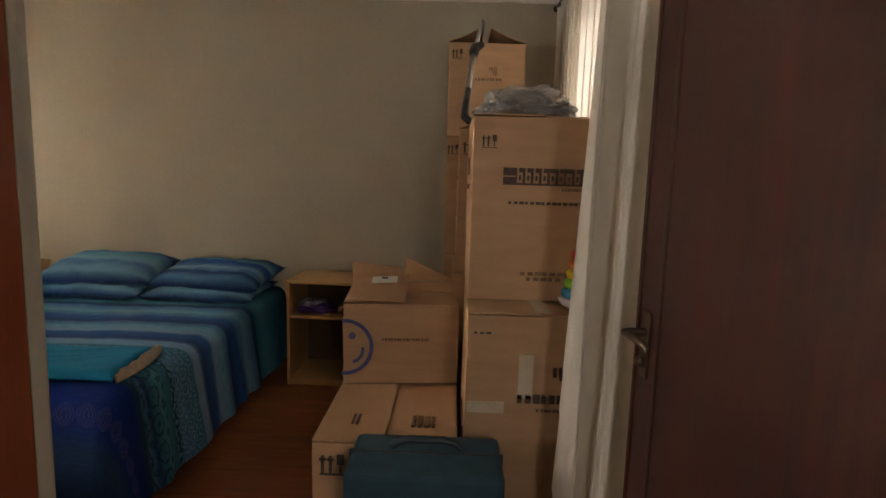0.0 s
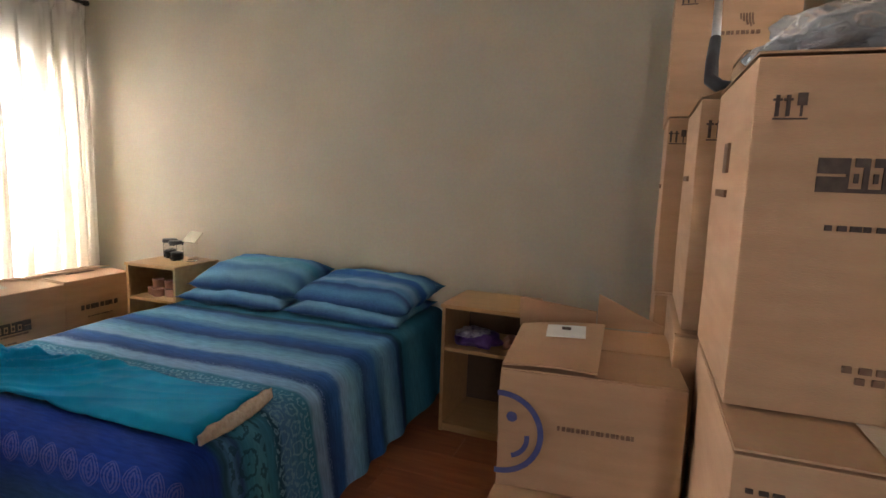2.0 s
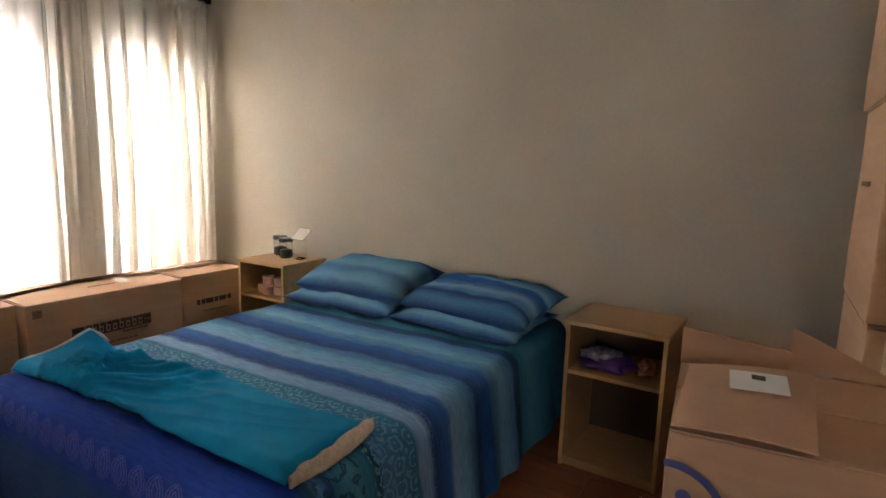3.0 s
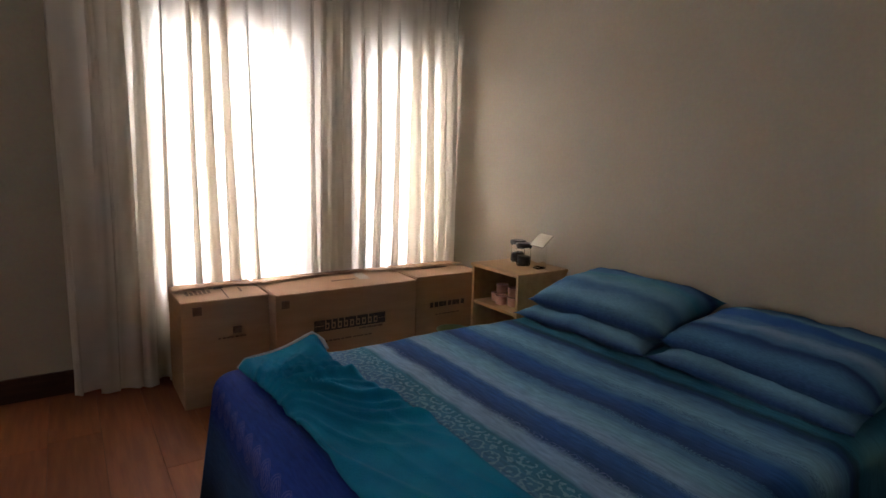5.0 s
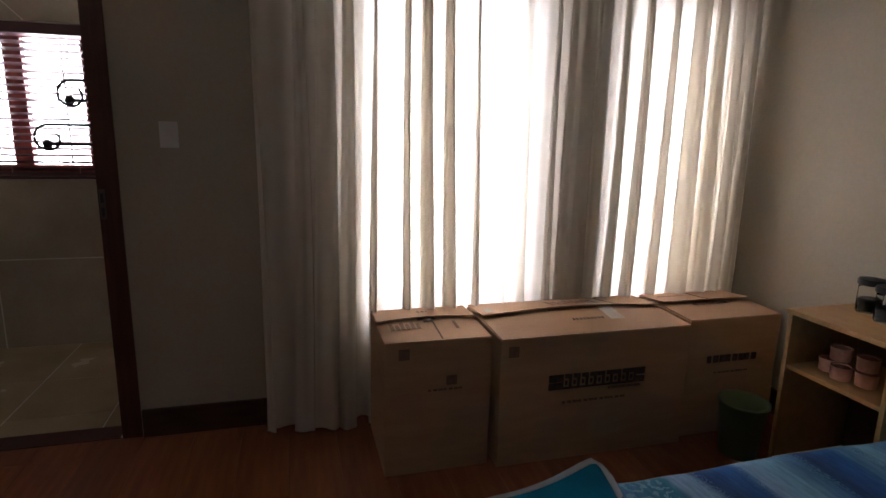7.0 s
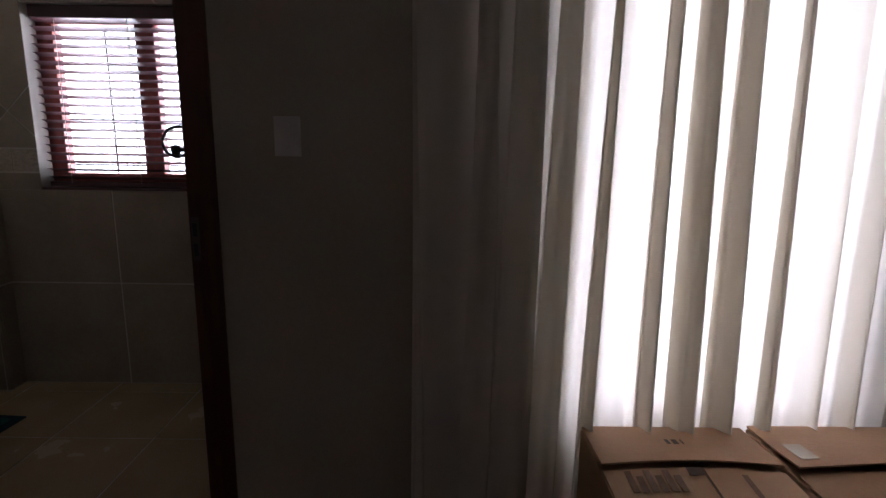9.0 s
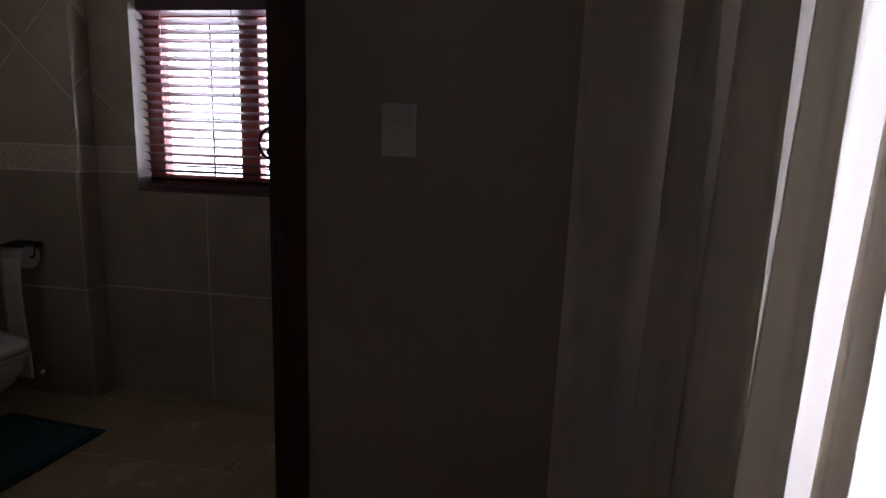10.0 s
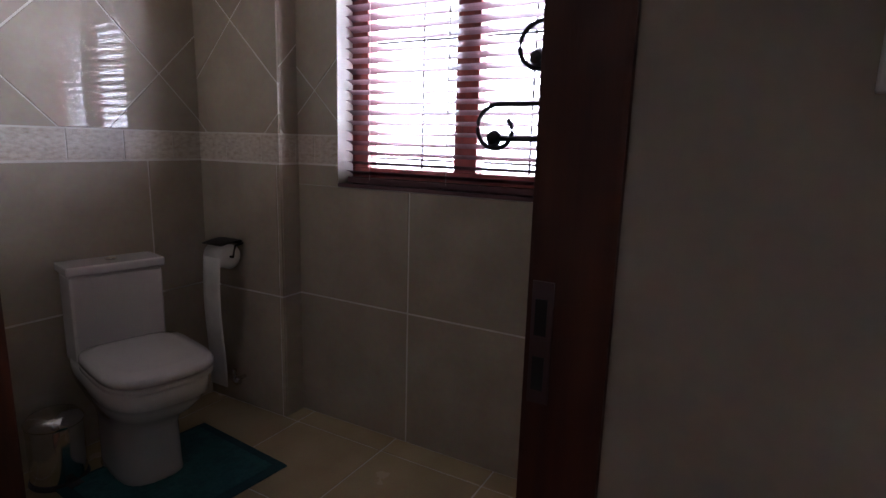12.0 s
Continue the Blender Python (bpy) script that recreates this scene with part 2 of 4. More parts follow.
                vo.inputs["Scale"].default_value, vo.inputs["Distortion"].default_value, vo.inputs["Detail Scale"].default_value = 1, 9, 2.2
                val = vo.outputs["Fac"]
        gt = nt.nodes.new("ShaderNodeMath")
        gt.operation = "GREATER_THAN"
        gt.inputs[1].default_value = 0.55
        nt.links.new(val, gt.inputs[0])
        a = nt.nodes.new("ShaderNodeMath")
        a.operation = "GREATER_THAN"
        a.inputs[1].default_value = lo
        nt.links.new(sep.outputs["Y"], a.inputs[0])
        c = nt.nodes.new("ShaderNodeMath")
        c.operation = "LESS_THAN"
        c.inputs[1].default_value = hi
        nt.links.new(sep.outputs["Y"], c.inputs[0])
        p1 = nt.nodes.new("ShaderNodeMath")
        p1.operation = "MULTIPLY"
        nt.links.new(a.outputs["Value"], p1.inputs[0])
        nt.links.new(c.outputs["Value"], p1.inputs[1])
        p2 = nt.nodes.new("ShaderNodeMath")
        p2.operation = "MULTIPLY"
        nt.links.new(p1.outputs["Value"], p2.inputs[0])
        nt.links.new(gt.outputs["Value"], p2.inputs[1])
        p3 = nt.nodes.new("ShaderNodeMath")
        p3.operation = "MULTIPLY"
        p3.inputs[1].default_value = 0.7
        nt.links.new(p2.outputs["Value"], p3.inputs[0])
        mx = nt.nodes.new("ShaderNodeMix")
        mx.data_type = "RGBA"
        mx.inputs["B"].default_value = (*colour, 1)
        nt.links.new(p3.outputs["Value"], mx.inputs["Factor"])
        nt.links.new(out, mx.inputs["A"])
        out = mx.outputs["Result"]
    nt.links.new(out, b.inputs["Base Color"])
    b.inputs["Specular IOR Level"].default_value = 0.12
    return m


TEAL, TEAL2 = (0.034, 0.18, 0.285), (0.07, 0.265, 0.39)
PALE, GREYB = (0.15, 0.34, 0.50), (0.075, 0.205, 0.385)
NAVY, ROYAL, DARKG, LAV = (0.024, 0.07, 0.19), (0.028, 0.115, 0.345), (0.016, 0.07, 0.115), (0.19, 0.33, 0.52)
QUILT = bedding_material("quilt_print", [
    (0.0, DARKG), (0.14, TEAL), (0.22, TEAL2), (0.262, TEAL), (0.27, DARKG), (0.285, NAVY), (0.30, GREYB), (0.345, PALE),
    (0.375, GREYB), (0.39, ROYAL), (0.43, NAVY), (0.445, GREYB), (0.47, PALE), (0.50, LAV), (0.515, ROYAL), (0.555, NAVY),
    # from 0.855 on, the foot drop grows darker, near black at its lower edge
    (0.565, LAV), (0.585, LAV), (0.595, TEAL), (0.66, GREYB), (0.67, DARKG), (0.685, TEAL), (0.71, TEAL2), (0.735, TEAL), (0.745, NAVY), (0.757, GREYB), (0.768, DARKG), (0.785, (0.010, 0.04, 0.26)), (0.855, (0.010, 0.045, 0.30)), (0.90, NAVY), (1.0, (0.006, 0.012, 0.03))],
    [(0.592, 0.672, (33, 35), (0.18, 0.37, 0.50), "v"), (0.69, 0.757, (20, 22), (0.010, 0.05, 0.08), "v"), (0.50, 0.513, (70, 90), (0.03, 0.10, 0.26), "v"), (0.345, 0.358, (70, 90), (0.04, 0.14, 0.26), "v"), (0.822, 0.860, (29, 330), (0.10, 0.115, 0.38), "leaf"), (0.425, 0.437, (60, 90), (0.10, 0.24, 0.40), "v"), (0.255, 0.282, (60, 90), (0.02, 0.08, 0.14), "v"), (0.545, 0.56, (50, 70), (0.12, 0.2, 0.4), "v")])
PILLOW1 = bedding_material("pillow_print_pale", [(0.0, NAVY), (0.1, PALE), (0.3, GREYB), (0.45, PALE), (0.6, TEAL2), (0.75, GREYB), (0.86, NAVY), (1.0, TEAL)], [(0.5, 0.6, (30, 40), (0.2, 0.36, 0.42), "v")])
PILLOW2 = bedding_material("pillow_print_royal", [(0.0, NAVY), (0.08, GREYB), (0.2, NAVY), (0.25, GREYB), (0.36, LAV), (0.46, GREYB), (0.52, ROYAL), (0.60, ROYAL), (0.66, PALE), (0.76, GREYB), (0.88, NAVY), (1.0, TEAL)], [(0.42, 0.5, (30, 40), (0.05, 0.09, 0.3), "v"), (0.84, 0.92, (24, 24), (0.12, 0.3, 0.36), "v")])


# ---- builders ----
def part(name, bm, mat, parent=None, label="", smooth=False):
    me = bpy.data.meshes.new(name)
    bm.normal_update()
    if smooth:
        for f in bm.faces:
            f.smooth = True
    bm.to_mesh(me)
    bm.free()
    me.materials.append(mat)
    ob = new(name, me)
    ob.parent = parent
    if label:
        ob["label"] = label
    return ob


def base(name, label, category, m=None, group=""):
    e = new(name)
    e.empty_display_size = 0.1
    e.matrix_world = m or Matrix()
    return tagged(e, label, category, group)


def slab(x0, x1, y0, y1, z0, z1, bevel=0.0, seg=2, bm=None):
    bm2 = bmesh.new()
    r = bmesh.ops.create_cube(bm2, size=1)
    for v in bm2.verts:
        v.co = Vector(((x0 + x1) / 2 + v.co.x * (x1 - x0), (y0 + y1) / 2 + v.co.y * (y1 - y0), (z0 + z1) / 2 + v.co.z * (z1 - z0)))
    if bevel:
        bmesh.ops.bevel(bm2, geom=bm2.edges[:], offset=bevel, segments=seg, profile=0.7, affect="EDGES")
    if bm is None:
        return bm2
    me = bpy.data.meshes.new("tmp")
    bm2.to_mesh(me)
    bm.from_mesh(me)
    bm2.free()
    bpy.data.meshes.remove(me)
    return bm


def lathe(profile, seg=24, cx=0.0, cy=0.0):
    """Turned solid from (radius, z) pairs."""
    bm = bmesh.new()
    rings = []
    for r, z in profile:
        rings.append([bm.verts.new((cx + r * math.cos(2 * math.pi * i / seg), cy + r * math.sin(2 * math.pi * i / seg), z)) for i in range(seg)])
    for a, b in zip(rings, rings[1:]):
        for i in range(seg):
            bm.faces.new((a[i], a[(i + 1) % seg], b[(i + 1) % seg], b[i]))
    if profile[0][0] > 1e-4:
        bm.faces.new(rings[0][::-1])
    if profile[-1][0] > 1e-4:
        bm.faces.new(rings[-1])
    bmesh.ops.remove_doubles(bm, verts=bm.verts, dist=1e-5)
    return bm


def tube(points, radius, seg=10):
    """A round rod along a polyline."""
    bm = bmesh.new()
    pts = [Vector(p) for p in points]
    rings = []
    for i, p in enumerate(pts):
        d = (pts[min(i + 1, len(pts) - 1)] - pts[max(i - 1, 0)]).normalized()
        q = d.to_track_quat("Z", "Y")
        r = radius[i] if isinstance(radius, (list, tuple)) else radius
        rings.append([bm.verts.new(p + q @ Vector((r * math.cos(2 * math.pi * k / seg), r * math.sin(2 * math.pi * k / seg), 0))) for k in range(seg)])
    for a, b in zip(rings, rings[1:]):
        for k in range(seg):
            bm.faces.new((a[k], a[(k + 1) % seg], b[(k + 1) % seg], b[k]))
    bm.faces.new(rings[0][::-1])
    bm.faces.new(rings[-1])
    return bm


def sheet(nu, nv, place, uvs=None, thick=0.0):
    """A cloth or flap from a function of (u, v) in 0..1."""
    bm = bmesh.new()
    grid = [[bm.verts.new(place(i / nu, j / nv)) for j in range(nv + 1)] for i in range(nu + 1)]
    layer = bm.loops.layers.uv.new("UVMap")
    for i in range(nu):
        for j in range(nv):
            f = bm.faces.new((grid[i][j], grid[i + 1][j], grid[i + 1][j + 1], grid[i][j + 1]))
            for lp, (a, b) in zip(f.loops, ((i, j), (i + 1, j), (i + 1, j + 1), (i, j + 1))):
                lp[layer].uv = (a / nu, b / nv) if uvs is None else uvs(a / nu, b / nv)
    if thick:
        bm.normal_update()
        bmesh.ops.solidify(bm, geom=bm.faces[:], thickness=thick)
    return bm


def structure(name, bm, mat, label, category):
    return tagged(part(name, bm, mat), label, category, kind="structure")


# ---- the rooms ----
WX, BY, CZ = -3.80, 3.62, 2.46          # window wall, bed wall, ceiling
RX = 0.74                               # wall with the second window


def wall_x(name, x0, x1, y0, y1, z1, holes, mat, label):
    """A wall along y with rectangular openings (y0, y1, z0, z1), ordered along y."""
    bm = bmesh.new()
    at = y0
    for a, b, c, d in holes:
        if a > at:
            slab(x0, x1, at, a, 0, z1, bm=bm)
        if c > 0:
            slab(x0, x1, a, b, 0, c, bm=bm)
        if d < z1:
            slab(x0, x1, a, b, d, z1, bm=bm)
        at = b
    slab(x0, x1, at, y1, 0, z1, bm=bm)
    return structure(name, bm, mat, label, "wall")


BDOOR = (-0.60, 0.78)                   # bathroom door opening along y
wall_x("wall_west", WX - 0.11, WX, -0.85, BY + 0.15, CZ, [(BDOOR[0], BDOOR[1], 0, 2.07), (1.75, 2.50, 0.50, 1.82), (2.90, 3.46, 0.50, 1.82)], WALL, "beige painted plaster wall with window and bathroom doorway")
structure("wall_north", slab(WX, RX, BY, BY + 0.15, 0, CZ), WALL, "plain beige painted plaster wall behind the bed", "wall")
wall_x("wall_east", RX, RX + 0.16, -0.1, BY + 0.15, CZ, [(1.75, 3.15, 1.0, 2.1)], WALL, "beige painted plaster wall with a curtained window")
structure("wall_south", slab(WX, -0.47, -0.82, -0.7, 0, CZ), WALL, "beige painted plaster wall", "wall")
structure("wall_passage", slab(-0.47, -0.2575, -0.82, 0.408, 0, CZ, 0.003), WALL, "beige plaster wall end beside the entrance door", "wall")
structure("wall_entrance", slab(0.56, RX, 0.2, 0.44, 0, CZ), WALL, "beige painted plaster wall beside the door hinges", "wall")
bm = slab(-1.4, -1.3, -1.75, -0.82, 0, CZ)
slab(RX, RX + 0.1, -1.75, -0.1, 0, CZ, bm=bm)
slab(-1.3, RX, -1.75, -1.65, 0, CZ, bm=bm)
slab(-1.3, -0.47, -0.92, -0.821, 0, CZ, bm=bm)
structure("wall_hall", bm, WALL, "beige painted walls of the hall", "wall")
structure("ceiling", slab(WX - 0.2, RX + 0.2, -1.8, BY + 0.2, CZ, CZ + 0.1), CEIL, "white painted plaster ceiling", "ceiling")
bm = slab(WX - 0.02, RX + 0.1, -0.82, BY, -0.1, -0.0092)
slab(-1.4, RX + 0.1, -1.75, -0.82, -0.1, -0.0092, bm=bm)
structure("subfloor", bm, SUBFLOOR, "dark floor base under the laminate", "floor")
bm = bmesh.new()
for k in range(5):
    a, b = 0.09 - 0.018 * k, 0.018 * k
    slab(WX + 0.001, RX, BY - 0.02 - 0.014 * k, BY - 0.001, CZ - 0.10 + 0.02 * k, CZ - 0.08 + 0.02 * k, bm=bm)
    slab(WX + 0.001, WX + 0.02 + 0.014 * k, -0.5, BY - 0.09, CZ - 0.10 + 0.02 * k, CZ - 0.08 + 0.02 * k, bm=bm)
structure("trim", bm, CEIL, "white moulded plaster cornice under the ceiling", "cornice")
bm = slab(WX + 0.001, WX + 0.017, BDOOR[1] + 0.05, BY, 0, 0.12, 0.003)
slab(WX + 0.017, RX, BY - 0.017, BY - 0.001, 0, 0.12, 0.003, bm=bm)
slab(WX, -0.47, -0.699, -0.684, 0, 0.12, 0.003, bm=bm)
structure("baseboard", bm, SKIRT, "dark stained wooden skirting board", "baseboard")

# entrance door frame with its strike plate
fr = base("door_frame_1", "reddish mahogany frame of the entrance door", "door frame")
tagged(fr, kind="structure")
part("jamb", slab(-0.28, -0.256, 0.10, 0.386, 0, 2.06, 0.001), LITWOOD, fr)
part("jamb", slab(0.56, 0.60, 0.14, 0.199, 0, 2.06, 0.004), LITWOOD, fr)
part("head", slab(-0.257, 0.60, 0.14, 0.36, 2.06, 2.1, 0.004), LITWOOD, fr)
part("strike_plate", slab(-0.257, -0.2535, 0.335, 0.38, 0.84, 0.955, 0.001), SWITCHP, fr, "pale metal strike plate")
structure("wall_over_door", slab(-0.257, RX, 0.2, 0.36, 2.1, CZ), WALL, "plaster above the entrance door", "wall")

# the open entrance door
d1 = base("door_1", "open reddish-brown mahogany door with lever handle", "door", pose(0.585, 0.45, 0, 0, 0, 3.5))
tagged(d1, kind="structure")
part("door_leaf", slab(-0.02, 0.02, 0, 0.81, 0.01, 2.04, 0.003), DOORWOOD, d1)
for px0, px1 in ((0.002, 0.012), (0.80, 0.812)):
    part("edge_bead", slab(-0.026, 0.0, px0, px1, 0.01, 2.04, 0.003), DOORWOOD, d1)
part("stile_moulding", slab(-0.025, -0.019, 0.69, 0.705, 0.01, 2.04, 0.003), DOORWOOD, d1)
part("stile_moulding", slab(-0.025, -0.019, 0.10, 0.115, 0.01, 2.04, 0.003), DOORWOOD, d1)
TARNISH = material("tarnished_brass", (0.16, 0.12, 0.09), 0.4, (0.10, 0.07, 0.05), metal=0.9)
h = part("door_handle", slab(-0.026, -0.0205, 0.735, 0.775, 0.83, 0.98, 0.002), TARNISH, d1, "worn nickel lever handle on a long plate")
part("lever", tube([(-0.024, 0.755, 0.935), (-0.06, 0.755, 0.935), (-0.075, 0.745, 0.936), (-0.078, 0.70, 0.94), (-0.075, 0.65, 0.937), (-0.07, 0.63, 0.93)], [0.009, 0.009, 0.01, 0.009, 0.008, 0.006]), TARNISH, h)
part("key_knob", lathe([(0.0, 0), (0.012, 0), (0.014, 0.008), (0.006, 0.018), (0, 0.02)], 14), TARNISH, h).matrix_local = pose(-0.027, 0.755, 0.865, 0, -90, 0)


# ---- windows ----
def window_x(name, x, y0, y1, z0, z1, mullions, wood, label, fw=0.06):
    w = base(name, label, "window")
    tagged(w, kind="structure")
    f = bmesh.new()
    slab(x - 0.03, x + 0.03, y0, y1, z0, z0 + fw, 0.004, bm=f)
    slab(x - 0.03, x + 0.03, y0, y1, z1 - fw, z1, 0.004, bm=f)
    slab(x - 0.03, x + 0.03, y0, y0 + fw, z0 + fw, z1 - fw, 0.004, bm=f)
    slab(x - 0.03, x + 0.03, y1 - fw, y1, z0 + fw, z1 - fw, 0.004, bm=f)
    part("window_frame", f, wood, w)
    for a in mullions:
        part("mullion", slab(x - 0.028, x + 0.028, a - fw * 0.6, a + fw * 0.6, z0 + fw, z1 - fw, 0.004), wood, w)
    ys = [y0 + fw] + [q for a in mullions for q in (a - fw * 0.6, a + fw * 0.6)] + [y1 - fw]
    for a, b in zip(ys[::2], ys[1::2]):
        p = part("pane", slab(x - 0.002, x + 0.002, a, b, z0 + fw, z1 - fw), PANE, w)
        p.visible_shadow = False
    return w


window_x("window_1", -3.87, 1.75, 2.50, 0.50, 1.82, (2.13,), REDWOOD, "reddish wooden two-light window behind the curtain", 0.05)
window_x("window_3", -3.87, 2.90, 3.46, 0.50, 1.82, (), REDWOOD, "narrow reddish wooden window behind the curtain", 0.05)
window_x("window_2", 0.85, 1.75, 3.15, 1.0, 2.1, (2.45,), REDWOOD, "wooden window behind the stacked cartons")


# ---- curtains ----
def curtain(name, path, z0, z1, folds, amp, mat, label, seed, flare=0.0):
    """Gathered cloth hanging along a plan polyline, fuller towards the hem."""
    rnd = random.Random(seed)
    pts = [Vector((x, y, 0)) for x, y in path]
    acc = [0.0]
    for a, b in zip(pts, pts[1:]):
        acc.append(acc[-1] + (b - a).length)
    ph = [rnd.uniform(0, 6.28) for _ in range(6)]
    # running phase of the pleats: broad where the cloth hangs flat, tight where it is bunched
    rates, phase, M = [], [0.0], 600
    for i in range(M):
        n = noise.noise(Vector((9.0 * i / M + seed * 3.7, seed, 0.3))) + 0.5 * noise.noise(Vector((23.0 * i / M, seed * 2.1, 4.0)))
        rates.append(max(0.55, 1 + 1.15 * n))
    total = sum(rates)
    for r in rates:
        phase.append(phase[-1] + r / total * folds * 2 * math.pi)

    def at(s):
        s = min(max(s, 0), acc[-1])
        for i in range(len(pts) - 1):
            if s <= acc[i + 1]:
                k = (s - acc[i]) / (acc[i + 1] - acc[i])
                return pts[i].lerp(pts[i + 1], k), (pts[i + 1] - pts[i]).normalized()
        return pts[-1], (pts[-1] - pts[-2]).normalized()

    def place(u, v):
        drop = 1 - v
        s = u * acc[-1]
        k = min(M - 1, int(u * M))
        a = phase[k] + (phase[k + 1] - phase[k]) * (u * M - k)
        rate = rates[k] * M / total
        a += 0.5 * math.sin(2.2 * drop + 8 * u + ph[0]) + 0.25 * math.sin(5 * drop + 21 * u)
        w = math.sin(a) + 0.3 * math.sin(2 * a + ph[2]) + 0.16 * math.sin(4.6 * a + 1.5 * drop)
        am = amp * (0.5 + 0.5 * min(1, drop * 1.6)) * (0.8 + 0.35 * math.sin(11 * u + ph[3])) * min(1.25, 0.6 + 0.4 * rate)
        if v > 0.955:
            am = amp * 0.35
            w = math.sin(folds * 4 * math.pi * u)
        wrap = 0.047 + 0.03 * math.sin(17 * u + ph[1]) * math.sin(7.3 * u + ph[5])
        lean = 0.05 * drop * drop * math.sin(2 * math.pi * u * 1.5 + ph[4]) * math.sin(math.pi * u)
        p, d = at(s + lean + wrap * math.cos(a) * (0.6 + drop * 0.4))
        n = Vector((d.y, -d.x, 0))
        q = p + n * (w * am)
        out = max(0.0, (u - 0.72) / 0.28)
        return (q.x + flare * drop * min(1, 2 * out), q.y, z0 + (z1 - z0) * v + (0.008 * math.sin(a * 0.5) if v == 0 else 0))

    c = base(name, label, "curtain")
    part("cloth", sheet(int(folds * 34), 40, place), mat, c, smooth=True)
    return c


def curtain_rod(pa, pb, z, label):
    r = base("curtain_rod", label, "curtain rod")
    part("rod", tube([(*pa, z), (*pb, z)], 0.011, 12), BLACKMETAL, r)
    for p in (pa, pb):
        part("finial", lathe([(0, -0.02), (0.018, -0.014), (0.022, 0), (0.018, 0.014), (0, 0.02)], 14, 0, 0), BLACKMETAL, r).matrix_local = Matrix.Translation((*p, z))
    return r


CX = -3.69
curtain("curtain", [(CX, 1.30), (CX, 3.575)], 0.015, 2.30, 22, 0.05, CURTAIN, "cream cotton curtain drawn across the bright window, hanging to the floor", 75)
curtain_rod((CX, 1.18), (CX, 3.585), 2.315, "thin dark iron rod above the window curtain")
curtain("curtain", [(0.665, 3.52), (0.665, 1.78), (0.63, 1.56), (0.57, 1.50), (0.47, 1.46), (0.455, 1.42), (0.51, 1.385), (0.575, 1.365), (0.68, 1.35)], 0.015, 2.30, 21, 0.024, CURTAIN2, "cream cotton curtain gathered beside the open door", 8, -0.075)
curtain_rod((0.665, 1.25), (0.665, 3.56), 2.315, "thin dark iron rod above the side curtain")


# ---- cartons ----
def carton(label, x0, x1, y0, y1, z0, z1, rz=0.0, prints=(), flap_tilts=(0, 0), seam="y", tape=True, name="cardboard_box", group="", sag=0.0, on_flaps=()):
    """A removal carton: body, two long top flaps, tape and printed marks. prints: (face, u0, u1, w0, w1, material)."""
    cx, cy = (x0 + x1) / 2, (y0 + y1) / 2
    hx, hy, hz = (x1 - x0) / 2, (y1 - y0) / 2, z1 - z0
    c = base(name, label, "box", pose(cx, cy, z0, 0, 0, rz), group)
    bm = slab(-hx, hx, -hy, hy, 0, hz - 0.009, 0.004, 2)
    bmesh.ops.subdivide_edges(bm, edges=[e for e in bm.edges if e.calc_length() > 0.1], cuts=3, use_grid_fill=True)
    for v in bm.verts:
        n = noise.noise(Vector((v.co.x * 5 + x0 * 9, v.co.y * 5, v.co.z * 5 + y0)))
        k = 1 if 0.02 < v.co.z < hz - 0.03 else 0
        v.co.x += 0.004 * n * k
        v.co.y += 0.004 * n * k
    part("body", bm, CARD, c)
    for side, tilt in zip((-1, 1), flap_tilts):
        half = (hx if seam == "y" else hy)
        run = (hy if seam == "y" else hx)

        def place(u, v, side=side, tilt=tilt, half=half, run=run):
            d = v * (half - 0.003)
            a = radians(tilt)
            bend = sag * math.sin(math.pi * u) * v
            out, up = d * math.cos(a), d * math.sin(a) * (0.6 + 0.4 * v) + bend
            p = side * (half - out)
            t = (u - 0.5) * 2 * (run - 0.002)
            return (p, t, hz - 0.004 + up) if seam == "y" else (t, p, hz - 0.004 + up)
        bm = sheet(8, 6, place, thick=0.004)
        bmesh.ops.recalc_face_normals(bm, faces=bm.faces)
        flap = part("flap", bm, CARD, c)
        for which, u0, u1, v0, v1, mt in on_flaps:
            if which == side:
                lift = 0.0012 if mt is not TAPE else 0.0018
                part("print", sheet(4, 3, lambda u, v: Vector(place(u0 + (u1 - u0) * u, v0 + (v1 - v0) * v)) + Vector((0, 0, 0.0042 + lift)), thick=0.0006), mt, flap)
    if tape:
        L = hy if seam == "y" else hx
        b = slab(-0.024, 0.024, -L, L, hz + 0.0045, hz + 0.0052) if seam == "y" else slab(-L, L, -0.024, 0.024, hz + 0.0045, hz + 0.0052)
        part("tape", b, TAPE, c)
    e = 0.0055
    for face, u0, u1, w0, w1, mt in prints:
        if face == "s":
            b = slab(-hx + u0, -hx + u1, -hy - e, -hy + 0.001, w0, w1)
        elif face == "w":
            b = slab(-hx - e, -hx + 0.001, hy - u1, hy - u0, w0, w1)
        elif face == "e":
            b = slab(hx - 0.001, hx + e, -hy + u0, -hy + u1, w0, w1)
        else:
            b = slab(-hx + u0, -hx + u1, -hy + w0, -hy + w1, hz - 0.004, hz + 0.0015)
        part("print", b, mt, c)
    return c


